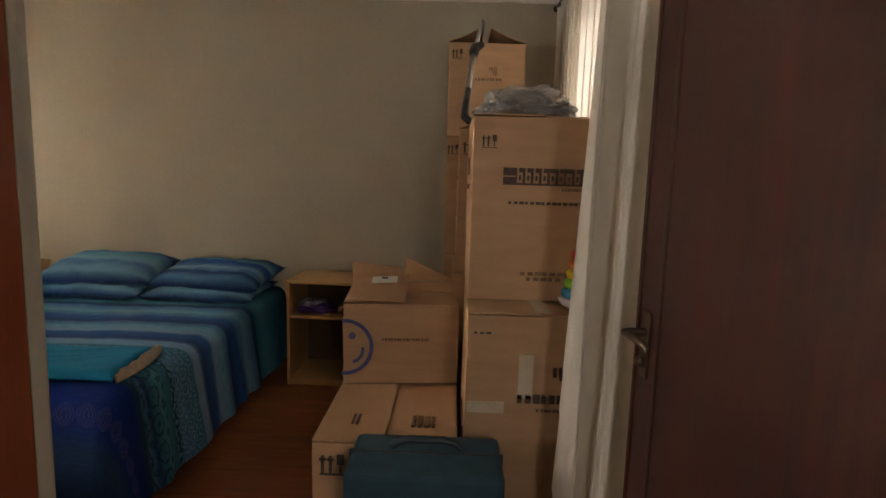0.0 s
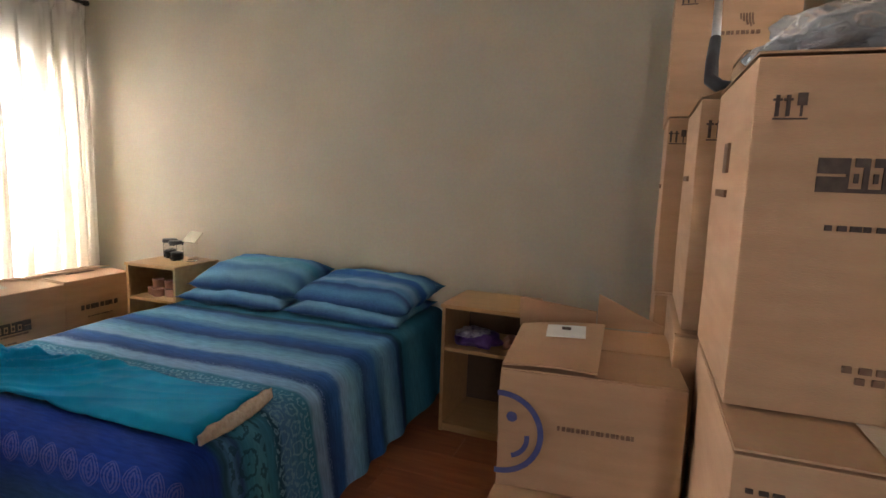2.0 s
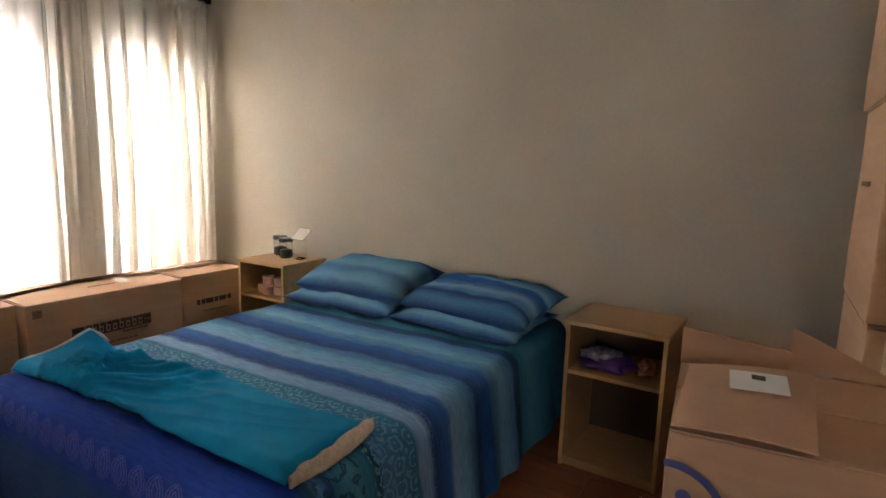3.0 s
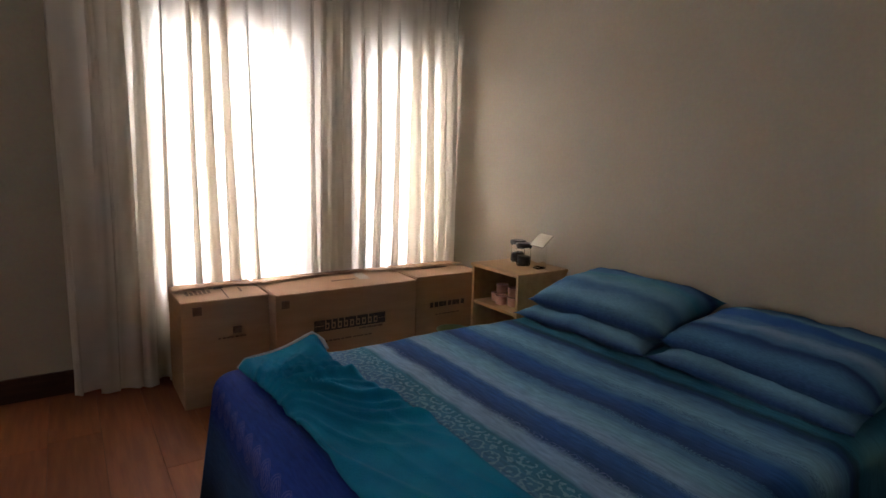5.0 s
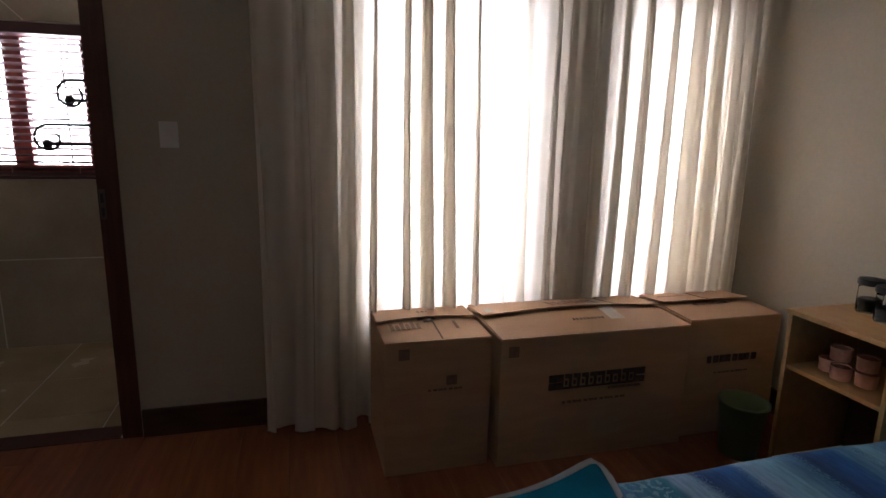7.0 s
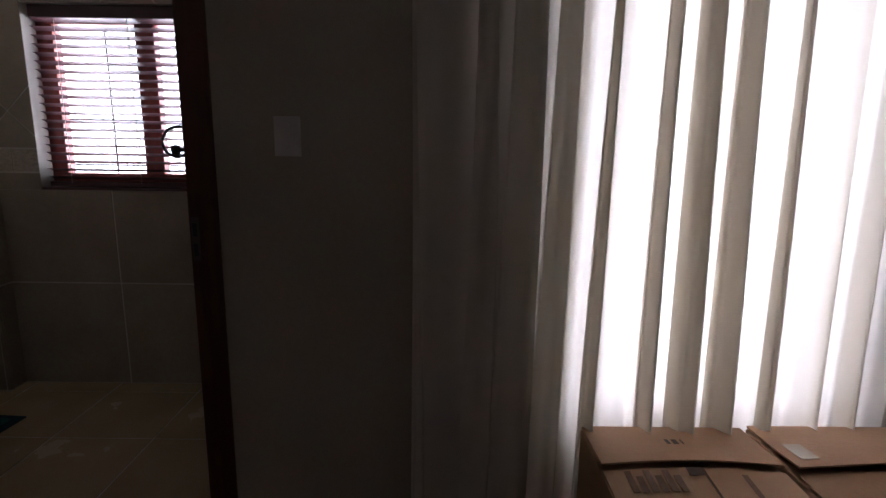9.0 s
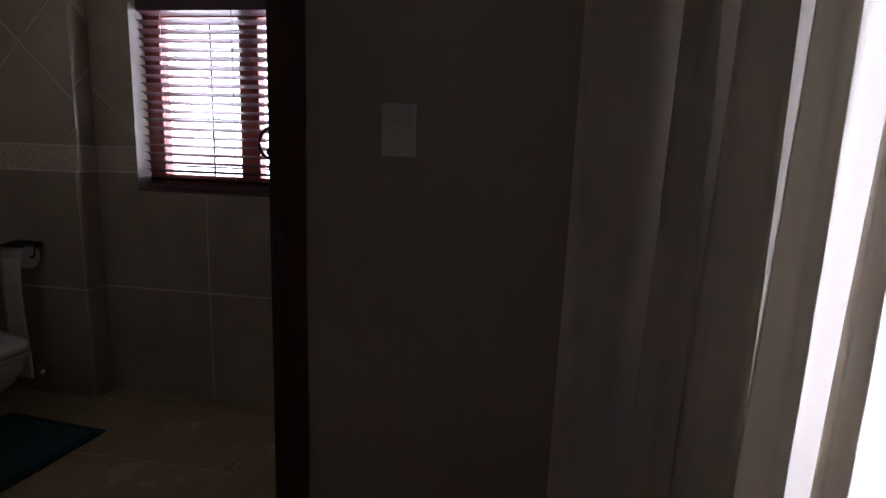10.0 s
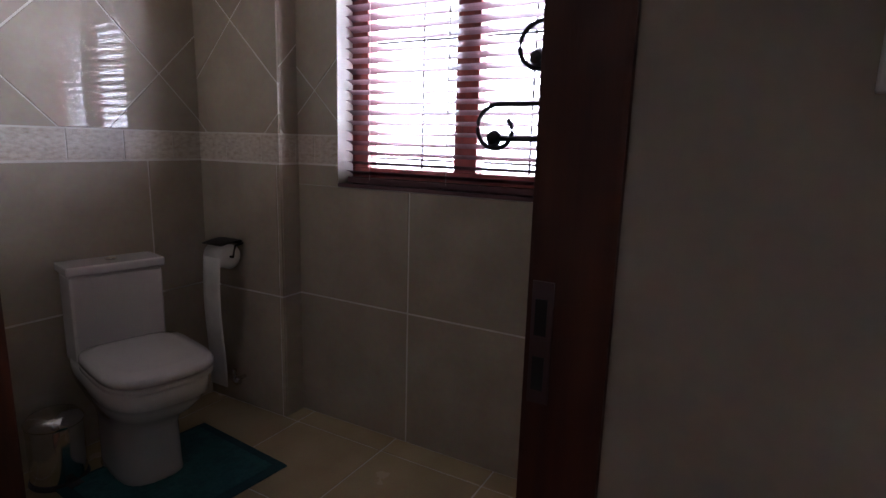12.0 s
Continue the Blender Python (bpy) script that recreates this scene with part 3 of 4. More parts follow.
def arrows(face, u, w, s=1.0):
    """This-way-up arrows with a glass, printed near a top corner."""
    return [(face, u, u + 0.009 * s, w, w + 0.055 * s, INK), (face, u - 0.006 * s, u + 0.015 * s, w + 0.04 * s, w + 0.046 * s, INK), (face, u + 0.025 * s, u + 0.034 * s, w, w + 0.055 * s, INK), (face, u + 0.019 * s, u + 0.04 * s, w + 0.04 * s, w + 0.046 * s, INK),
            (face, u + 0.05 * s, u + 0.072 * s, w + 0.028 * s, w + 0.06 * s, INK), (face, u + 0.058 * s, u + 0.063 * s, w, w + 0.03 * s, INK), (face, u - 0.004 * s, u + 0.076 * s, w - 0.008 * s, w - 0.004 * s, INK)]


def lettering(face, u0, u1, w0, w1, n, mt):
    """A line of unreadable print as plain bars."""
    step = (u1 - u0) / n
    return [(face, u0 + i * step, u0 + i * step + step * (0.55 + 0.3 * ((i * 7) % 3) / 2), w0, w1, mt) for i in range(n)]


def logo(face, u0, u1, w0, w1):
    """The removal firm's mark: a dark split band crossed by pale letter-like shapes."""
    wd, ht = u1 - u0, w1 - w0
    r = []
    for a, b in ((0.0, 0.13), (0.90, 1.0)):
        r += [(face, u0 + wd * a, u0 + wd * b, w0, w0 + ht * 0.46, INK), (face, u0 + wd * a, u0 + wd * b, w0 + ht * 0.54, w1, INK)]
    a, b = u0 + wd * 0.13, u0 + wd * 0.90
    n, s = 9, (b - a) / 9
    tall = (1, 1, 1, 1, 0, 1, 0, 1, 0)
    for i in range(n):
        x = a + i * s
        # the dark ground left standing around each pale letter-like shape
        r += [(face, x, x + s * 0.15, w0, w1, INK), (face, x + s * 0.86, x + s, w0, w1, INK), (face, x + s * 0.15, x + s * 0.86, w0, w0 + ht * 0.12, INK), (face, x + s * 0.40, x + s * 0.64, w0 + ht * 0.28, w0 + ht * 0.56, INK)]
        r.append((face, x + s * (0.40 if tall[i] else 0.15), x + s * 0.86, w0 + ht * 0.74, w1, INK))
    r += lettering(face, u0 + wd * 0.62, u0 + wd * 0.97, w0 - ht * 0.3, w0 - ht * 0.14, 13, INKBROWN)
    return r


def fan(face, u0, u1, w0, w1, mt):
    """A firm's mark of sweeping stripes, each stepped sideways as it falls."""
    r, n, m = [], 5, 7
    s = (u1 - u0) / (n + 1)
    for i in range(n):
        foot = (0.55, 0.3, 0.12, 0.0, 0.08)[i]
        for j in range(m):
            t0, t1 = j / m, (j + 1) / m
            if 1 - t1 < foot:
                continue
            x = u0 + i * s + s * 1.1 * t0 * t0
            r.append((face, x, x + s * 0.58, w1 - (w1 - w0) * t1, w1 - (w1 - w0) * t0, mt))
    return r


G = "stacked removal cartons"
# lower row against the side window
carton("tall brown cardboard carton sealed with clear tape, under another carton", 0.125, 0.58, 1.615, 2.24, 0, 0.865, prints=lettering("s", 0.02, 0.075, 0.80, 0.806, 3, INK) + lettering("s", 0.16, 0.38, 0.585, 0.612, 9, INK) + fan("s", 0.265, 0.375, 0.63, 0.70, INK) + lettering("s", 0.22, 0.40, 0.558, 0.566, 14, INKBROWN) + [ ("s", 0.005, 0.12, 0.55, 0.585, TAPE), ("s", 0.16, 0.205, 0.60, 0.74, TAPE)] + lettering("w", 0.3, 0.5, 0.44, 0.46, 10, INKBROWN), group=G)
carton("brown cardboard removal carton at the bottom of a stack", 0.07, 0.55, 2.26, 2.79, 0, 0.865, group=G)
carton("brown cardboard removal carton at the bottom of a stack", 0.03, 0.53, 2.80, 3.36, 0, 0.865, group=G)
# upper row
carton("brown cardboard removal carton printed with a dark band", 0.125, 0.585, 1.785, 2.25, 0.87, 1.475, 0.6, prints=arrows("s", 0.03, 0.50, 0.62) + logo("s", 0.10, 0.41, 0.38, 0.435) + lettering("s", 0.12, 0.37, 0.318, 0.327, 14, INK) + lettering("s", 0.17, 0.34, 0.085, 0.096, 7, INKBROWN) + lettering("s", 0.19, 0.31, 0.067, 0.078, 5, INKBROWN) + lettering("w", 0.12, 0.26, 0.36, 0.375, 12, INKBROWN) + [("w", 0.2, 0.25, 0.41, 0.47, INKBROWN)], group=G)
carton("brown cardboard removal carton with a loose raised flap", 0.085, 0.55, 2.29, 2.77, 0.87, 1.475, prints=arrows("s", 0.02, 0.50, 0.8) + lettering("w", 0.1, 0.26, 0.39, 0.405, 12, INKBROWN), flap_tilts=(24, 0), group=G, tape=False)
carton("brown cardboard removal carton beneath a taller one", 0.025, 0.50, 2.80, 3.36, 0.87, 1.48, prints=arrows("s", 0.008, 0.52, 0.7) + lettering("w", 0.14, 0.3, 0.36, 0.375, 12, INKBROWN), group=G)
carton("brown cardboard removal carton with its top flaps open", 0.02, 0.42, 2.97, 3.45, 1.485, 1.975, prints=arrows("s", 0.02, 0.405, 0.7) + lettering("s", 0.14, 0.28, 0.29, 0.303, 9, INKBROWN) + fan("s", 0.21, 0.265, 0.315, 0.36, INKBROWN), flap_tilts=(24, 22), seam="y", tape=False, group=G)
carton("small brown carton with large red-brown print", 0.20, 0.52, 2.50, 2.78, 1.505, 1.63, prints=lettering("s", 0.06, 0.26, 0.03, 0.085, 5, INK), group=G)
# low cartons beside the bed
carton("brown cardboard carton with closed top, supporting a second carton", -0.348, 0.105, 1.60, 2.50, 0, 0.445, 0, prints=arrows("s", 0.03, 0.34) + lettering("t", 0.10, 0.13, 0.12, 0.2, 2, INK) + lettering("t", 0.30, 0.39, 0.12, 0.2, 4, INKBROWN), seam="y", tape=False, group=G)
smile = carton("brown cardboard carton with blue smiling-face print and open flaps", -0.365, 0.085, 2.085, 2.55, 0.45, 0.775, 5, prints=lettering("s", 0.15, 0.34, 0.175, 0.185, 16, INKBROWN), flap_tilts=(0, 0), seam="x", tape=False, group=G)
bm = bmesh.new()
N = 40
for r0, r1, a0, a1, cx, cz in ((0.098, 0.113, -95, 95, 0.0, 0.13), (0.045, 0.058, -75, 10, 0.02, 0.12)):
    ring = []
    for i in range(N + 1):
        a = radians(a0 + (a1 - a0) * i / N)
        ring.append((bm.verts.new((cx + r0 * math.cos(a), 0, cz + r0 * math.sin(a))), bm.verts.new((cx + r1 * math.cos(a), 0, cz + r1 * math.sin(a)))))
    for a, b in zip(ring, ring[1:]):
        bm.faces.new((a[0], a[1], b[1], b[0]))
bmesh.ops.create_circle(bm, cap_ends=True, segments=16, radius=0.014, matrix=pose(0.03, 0, 0.175, 90))
sm = part("print", bm, INKBLUE, smile, "blue printed smiling face")
sm.matrix_local = pose(-0.22, -0.2395, 0.02)
# its loose flaps: one lies forward with a label, one stands half open behind
fl = part("flap", sheet(8, 8, lambda u, v: (-0.222 + 0.235 * u + 0.02 * v, -0.237 + 0.255 * v, 0.333 + 0.042 * v + 0.006 * math.sin(3 * u) + 0.02 * u * v), thick=0.004), CARD, smile)
lb = part("label", sheet(4, 4, lambda u, v: (-0.125 + 0.105 * u, -0.11 + 0.08 * v, 0.3765 + 0.0117 * v + 0.004 * math.sin(3 * (u * 0.45 + 0.4)) + 0.006 * u), thick=0.0015), PAPER, fl, "white address label")
part("label_mark", sheet(2, 2, lambda u, v: (-0.085 + 0.025 * u, -0.07 + 0.018 * v, 0.392 + 0.004 * v)), INK, fl)
part("flap", sheet(6, 6, lambda u, v: (-0.225 + 0.235 * u, 0.15 + 0.035 * u - 0.03 * v, 0.332 + (0.10 - 0.035 * u) * v), thick=0.004), CARD, smile)
part("flap", sheet(6, 6, lambda u, v: (0.015 + 0.205 * u, 0.232 - 0.03 * v * (1 - u), 0.33 + 0.115 * v * (1 - 0.85 * u)), thick=0.004), CARD, smile)
# cartons under the window
G2 = "cartons under the window"
# DARKBACK strips on these flaps are no print: they colour in shaded gaps
carton("brown cardboard carton under the window with its lid flap bowed", -3.66, -3.285, 1.755, 2.16, 0, 0.53, 0, prints=lettering("e", 0.16, 0.30, 0.33, 0.336, 7, INKBROWN) + [("e", 0.23, 0.27, 0.35, 0.385, INKBROWN), ("e", 0.05, 0.09, 0.46, 0.50, INKBROWN)] + lettering("t", 0.13, 0.15, 0.17, 0.24, 3, INK), flap_tilts=(4, 1), seam="y", tape=False, group=G2, sag=0.012, on_flaps=[(-1, 0.44, 0.46, 0.42, 0.55, INK), (-1, 0.48, 0.51, 0.42, 0.55, INK), (-1, 0.53, 0.54, 0.42, 0.55, INK), (1, 0.52, 0.535, 0.0, 0.97, DARKBACK), (1, 0.44, 0.52, 0.82, 0.97, INK), (1, 0.72, 0.75, 0.45, 0.85, INKBROWN)] + [(1, 0.10 + 0.05 * k, 0.135 + 0.05 * k, 0.55, 0.93 - 0.1 * (k % 2), INKBROWN) for k in range(6)])
carton("wide brown cardboard carton with a dark printed band, lid bulging open", -3.68, -3.25, 2.185, 3.01, 0, 0.525, 0, prints=logo("e", 0.20, 0.62, 0.30, 0.36) + [("e", 0.03, 0.07, 0.45, 0.49, INKBROWN)] + lettering("e", 0.26, 0.54, 0.24, 0.248, 12, INKBROWN) + lettering("t", 0.15, 0.2, 0.32, 0.52, 5, INKBROWN), flap_tilts=(5, 2), seam="y", tape=False, group=G2, sag=0.02, on_flaps=[(-1, 0.03, 0.08, 0.5, 0.85, TAPE), (1, 0.62, 0.70, 0.45, 1.0, TAPE), (-1, 0.60, 0.68, 0.7, 1.0, TAPE), (-1, 0.72, 0.735, 0.15, 1.0, DARKBACK)] + [(-1, 0.40 + 0.035 * k, 0.422 + 0.035 * k, 0.3 + 0.05 * (k % 3), 0.75, INKBROWN) for k in range(8)] + [(1, 0.42 + 0.02 * k, 0.432 + 0.02 * k, 0.5, 0.58, INK) for k in range(9)])
carton("brown cardboard carton in the room corner with open flaps", -3.66, -3.285, 3.035, 3.50, 0, 0.53, 0, prints=lettering("e", 0.10, 0.36, 0.33, 0.36, 8, INK) + lettering("e", 0.14, 0.32, 0.28, 0.286, 8, INKBROWN), flap_tilts=(6, 2), seam="y", tape=False, group=G2, on_flaps=[(-1, 0.5, 0.52, 0.1, 1.0, DARKBACK), (1, 0.3, 0.7, 0.85, 1.0, DARKBACK), (-1, 0.1, 0.4, 0.4, 0.45, INKBROWN)])


# ---- bed ----
BX0, BX1, BF, BH, BT = -2.44, -1.03, 1.70, 3.58, 0.515


def bed_edge(d):
    """Horizontal run and drop of cloth d metres past the mattress edge."""
    R = 0.07
    if d < R * math.pi / 2:
        return R * math.sin(d / R), R * (1 - math.cos(d / R))
    e = d - R * math.pi / 2
    return R + 0.13 * e, R + e


def quilt_place(u, v):
    drop = 0.47
    wx = (BX1 - BX0 - 0.14)
    s = -drop + u * (wx + 2 * drop)
    r = v * (BH - BF - 0.07 + drop)
    du = -s if s < 0 else (s - wx if s > wx else 0)
    su = -1 if s < 0 else 1
    L = BH - BF - 0.07
    dv = max(0, r - L)
    d = min(math.hypot(du, dv), drop)
    x, y = BX0 + 0.07 + min(max(s, 0), wx), BH - min(r, L)
    sag = 0.008 * noise.noise(Vector((x * 2.5, y * 2.5, 0))) + 0.005 * noise.noise(Vector((x * 9, y * 9, 3)))
    z = BT + sag
    if d > 0:
        out, down = bed_edge(d)
        nx, ny = su * du / math.hypot(du, dv), dv / math.hypot(du, dv)
        along = y * 1.0 if du > dv else x
        fold = 0.012 * math.sin(along * 26 + 2 * math.sin(along * 7)) * max(0, (down - 0.06)) / 0.4
        x += nx * (out + fold)
        y -= ny * (out + fold)
        z -= down
    return (x, y, max(z, 0.02))


bed = base("bed", "double bed with striped blue and teal bedspread", "bed")
part("base", slab(BX0 + 0.05, BX1 - 0.05, BF + 0.06, BH, 0.06, 0.27, 0.01), DARKBACK, bed)
part("mattress", slab(BX0 + 0.03, BX1 - 0.03, BF + 0.04, BH, 0.27, 0.475, 0.04, 3), MATTRESS, bed)
for px in (BX0 + 0.12, BX1 - 0.12):
    for py in (BF + 0.14, BH - 0.1):
        part("leg", slab(px - 0.03, px + 0.03, py - 0.03, py + 0.03, 0, 0.06), SKIRT, bed)
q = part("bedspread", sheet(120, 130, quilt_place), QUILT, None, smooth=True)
tagged(q, "blue and teal striped cotton bedspread with paisley bands", "bedspread")


def pillow(label, x, y, z, rx, rz, w, dpt, h, mat, seed):
    def place(side):
        def f(u, v):
            a, b = 2 * u - 1, 2 * v - 1
            crn = 1 + 0.015 * (abs(a) * abs(b)) ** 5
            ia, ib = min(1, abs(a) / 0.975), min(1, abs(b) / 0.965)
            edge = max(0.0, (1 - ia ** 3.6) * (1 - ib ** 3.4)) ** 0.46 + 0.04 * (1 - max(abs(a), abs(b)) ** 10)
            pinch = 1 - 0.05 * (1 - abs(a) ** 2) * abs(b) ** 2
            pinch2 = 1 - 0.07 * (1 - abs(b) ** 2) * abs(a) ** 2
            n = noise.noise(Vector((a * 2 + seed, b * 2, 0))) * 0.013 + noise.noise(Vector((a * 5 + seed, b * 6, 1))) * 0.005 + 0.005 * max(0, 1 - 3 * abs(noise.noise(Vector((a * 2.2 + b * 1.6 + seed, b * 3 - a, 5))))) ** 2
            return (a * w / 2 * pinch2 * crn, b * dpt / 2 * pinch * crn, side * (h / 2) * edge + n * min(1, edge * 2 + 0.15))
        return f
    bm = sheet(56, 44, place(1))
    bm2 = sheet(56, 44, place(-1))
    bmesh.ops.reverse_faces(bm2, faces=bm2.faces)
    me = bpy.data.meshes.new("tmp")
    bm2.to_mesh(me)
    bm.from_mesh(me)
    bm2.free()
    bmesh.ops.remove_doubles(bm, verts=bm.verts, dist=0.0008)
    o = part("pillow", bm, mat, None, smooth=True)
    o.matrix_world = pose(x, y, z, rx, 0, rz)
    return tagged(o, label, "pillow", "pillows on the bed")


pillow("flat teal pillow lying beneath another pillow", -2.06, 3.24, 0.56, 4, 2, 0.66, 0.46, 0.10, PILLOW1, 11)
pillow("flat teal pillow lying beneath the royal blue one", -1.38, 3.25, 0.555, 4, -3, 0.66, 0.46, 0.10, PILLOW1, 12)
pillow("plump pale blue striped pillow propped against the wall", -2.02, 3.28, 0.648, 9, 3, 0.66, 0.45, 0.165, PILLOW1, 5)
pillow("plump royal blue striped pillow propped against the wall", -1.36, 3.29, 0.628, 8, -5, 0.68, 0.45, 0.155, PILLOW2, 7)


def throw_top(u, v):
    """Folded fleece lying across the foot of the bed; v from the foot side to the head side."""
    x = -2.345 + 1.245 * u
    y0 = 1.775 + 0.04 * u + 0.012 * math.sin(5 * u)
    y1 = 2.05 + 0.085 * u - 0.012 * math.sin(9 * u)
    y = y0 + (y1 - y0) * v
    # creases fan out from a pinch near the window end of the foot edge
    px, py = x + 2.06, y - 1.70
    ang, far = math.atan2(py, px), math.hypot(px, py)
    wob = 0.35 * noise.noise(Vector((x * 3.5, y * 3.5, 2)))
    ridge = 1 - abs(math.sin(8.5 * (ang + wob)))
    fine = 1 - abs(math.sin(19 * (ang + 0.6 * wob) + 3 * noise.noise(Vector((x * 2, y * 2, 8)))))
    fade = math.exp(-((far - 0.28) / 0.26) ** 2)
    soft = noise.noise(Vector((x * 2.6, y * 4, 0)))
    long = max(0.0, 1 - 2.6 * abs(noise.noise(Vector((x * 1.3 + y, (y - 0.4 * x) * 13, 4)))))
    z = BT + 0.045 + 0.009 * long ** 1.5 * min(1, 1.3 - u) * min(1, u / 0.2) + 0.008 * soft + fade * min(1, u / 0.2) * (0.030 * ridge ** 2.2 + 0.014 * fine ** 2)
    e = min(v * 0.34, (1 - v) * 0.34, (1 - u) * 1.2)
    z -= 0.030 * (1 - min(1, e / 0.04)) ** 2
    # the window end stands up towards its far corner
    w = max(0.0, 1 - u / 0.16)
    z += w ** 1.3 * (0.062 * v ** 2.2)
    return (x, y, z)


th = base("throw_blanket", "turquoise fleece throw with cream lining folded across the bed foot", "blanket")
bm = sheet(130, 56, throw_top, thick=0.014)
part("fleece", bm, FLEECE, th, smooth=True)


def lining(u, v):
    """The turned-out edge of the cream lining, widest in the middle of the throw's end."""
    w = 0.004 + 0.018 * math.sin(math.pi * min(1, u * 1.05)) ** 0.8
    y = 2.135 - 0.32 * u
    return (-1.112 + 0.012 * u + w * v, y, BT + 0.040 - 0.012 * u - 0.026 * v * v - 0.006 * math.sin(math.pi * u) * v + 0.003 * noise.noise(Vector((y * 30, v * 4, 0))))


part("lining_edge", sheet(40, 8, lining, thick=-0.008), SHERPA, th, "cream sherpa lining turned out", True)
hem = [Vector(throw_top(0.0, k / 12)) + Vector((-0.003, 0, 0.0)) for k in range(13)] + [Vector(throw_top(0.02, 1.0)) + Vector((0, 0.006, 0)), Vector(throw_top(0.05, 1.0)) + Vector((0, 0.006, -0.004))]
part("hem", tube(hem, [0.004 + 0.0045 * k / 14 for k in range(15)], 8), WHITEHEM, th, "pale edge binding", True)


# ---- bedside cabinets ----
def nightstand(label, x0, x1, y0, y1, h, rz):
    w, d = x1 - x0, y1 - y0
    n = base("nightstand", label, "nightstand", pose((x0 + x1) / 2, (y0 + y1) / 2, 0, 0, 0, rz), "bedside cabinets")
    t = 0.016
    part("top", slab(-w / 2 - 0.006, w / 2 + 0.006, -d / 2 - 0.008, d / 2, h - 0.018, h, 0.003), BEECH, n)
    part("side_panel", slab(-w / 2, -w / 2 + t, -d / 2, d / 2 - 0.004, 0, h - 0.018, 0.0015), BEECH, n)
    part("side_panel", slab(w / 2 - t, w / 2, -d / 2, d / 2 - 0.004, 0, h - 0.018, 0.0015), BEECH, n)
    part("shelf", slab(-w / 2 + t, w / 2 - t, -d / 2 + 0.006, d / 2 - 0.006, h * 0.64, h * 0.64 + t, 0.0015), BEECH, n)
    part("bottom", slab(-w / 2 + t, w / 2 - t, -d / 2 + 0.004, d / 2 - 0.006, 0.025, 0.025 + t, 0.0015), BEECH, n)
    part("plinth", slab(-w / 2 + t, w / 2 - t, -d / 2 + 0.012, -d / 2 + 0.026, 0, 0.025), BEECH, n)
    part("back_panel", slab(-w / 2 + t, w / 2 - t, d / 2 - 0.006, d / 2, 0.025, h - 0.018), DARKBACK, n)
    return n


nightstand("beech-veneer open bedside cabinet with one shelf, holding bags", -0.895, -0.495, 3.16, 3.53, 0.64, -2)
nightstand("beech-veneer open bedside cabinet holding pink pots, jars on top", -3.03, -2.64, 3.25, 3.61, 0.645, 0)


def jar(x, y, z, lab):
    j = base("storage_jar", lab, "jar", pose(x, y, z), "jars on the cabinet")
    part("glass_body", lathe([(0.036, 0), (0.04, 0.006), (0.04, 0.095), (0.036, 0.105), (0.0385, 0.095), (0.0385, 0.008), (0.0, 0.006)], 24), CLEAR, j, smooth=True)
    part("filling", lathe([(0.0, 0.008), (0.037, 0.009), (0.037, 0.048), (0.028, 0.054), (0.0, 0.052)], 20), BLACK, j, "dark contents")
    part("lid", lathe([(0.0, 0.105), (0.044, 0.105), (0.046, 0.109), (0.046, 0.122), (0.042, 0.127), (0.0, 0.127)], 24), BLACK, j, "black lid")
    return j


jar(-2.93, 3.50, 0.646, "clear jar with black lid, half full of dark beads")
jar(-2.825, 3.45, 0.646, "clear jar with black lid beside a photo stand")
ph = base("photo_stand", "small acrylic stand with a tilted mirror-like photo", "photo stand", pose(-2.72, 3.47, 0.646, 0, 0, -12))
part("acrylic_base", slab(-0.03, 0.03, -0.03, 0.03, 0, 0.008, 0.002), CLEAR, ph)
part("acrylic_block", slab(-0.035, 0.035, -0.012, 0.02, 0.008, 0.125, 0.002), CLEAR, ph)
pf = part("photo_frame", slab(-0.056, 0.056, -0.003, 0.003, -0.045, 0.045, 0.0015), material("gilt_plate", (0.30, 0.27, 0.21), 0.3, metal=1.0), ph, "shiny tilted plate")
pf.matrix_local = pose(0.012, 0.0, 0.155, -48, 0, 6)
for k, (px, py, pz) in enumerate(((-2.93, 3.36, 0.0), (-2.86, 3.33, 0.0), (-2.79, 3.36, 0.0), (-2.90, 3.37, 0.052), (-2.80, 3.37, 0.052))):
    p = part("pot", lathe([(0.026, 0), (0.032, 0.003), (0.034, 0.04), (0.035, 0.05), (0.03, 0.05), (0.028, 0.045), (0, 0.044)], 18), PINK, None, smooth=False)
    p.matrix_world = pose(px, py, 0.645 * 0.64 + 0.0165 + pz)
    tagged(p, "small round pink pot on the cabinet shelf", "pot", "pink pots")


def bag(x, y, z, sx, sy, sz, rz, mt, lab, seed):
    bm = bmesh.new()
    bmesh.ops.create_icosphere(bm, subdivisions=4, radius=1)
    for v in bm.verts:
        n = noise.noise(v.co * 1.7 + Vector((seed, 0, 0))) * 0.35 + abs(noise.noise(v.co * 4 + Vector((seed, 3, 0)))) * 0.25
        c = v.co * (1 + n)
        v.co = Vector((c.x * sx, c.y * sy, max(-0.6, c.z) * sz))
    lo = min(v.co.z for v in bm.verts)
    for v in bm.verts:
        v.co.z -= lo
    o = part("plastic_bag", bm, mt, None, smooth=True)
    o.matrix_world = pose(x, y, z, 0, 0, rz)
    return tagged(o, lab, "bag")


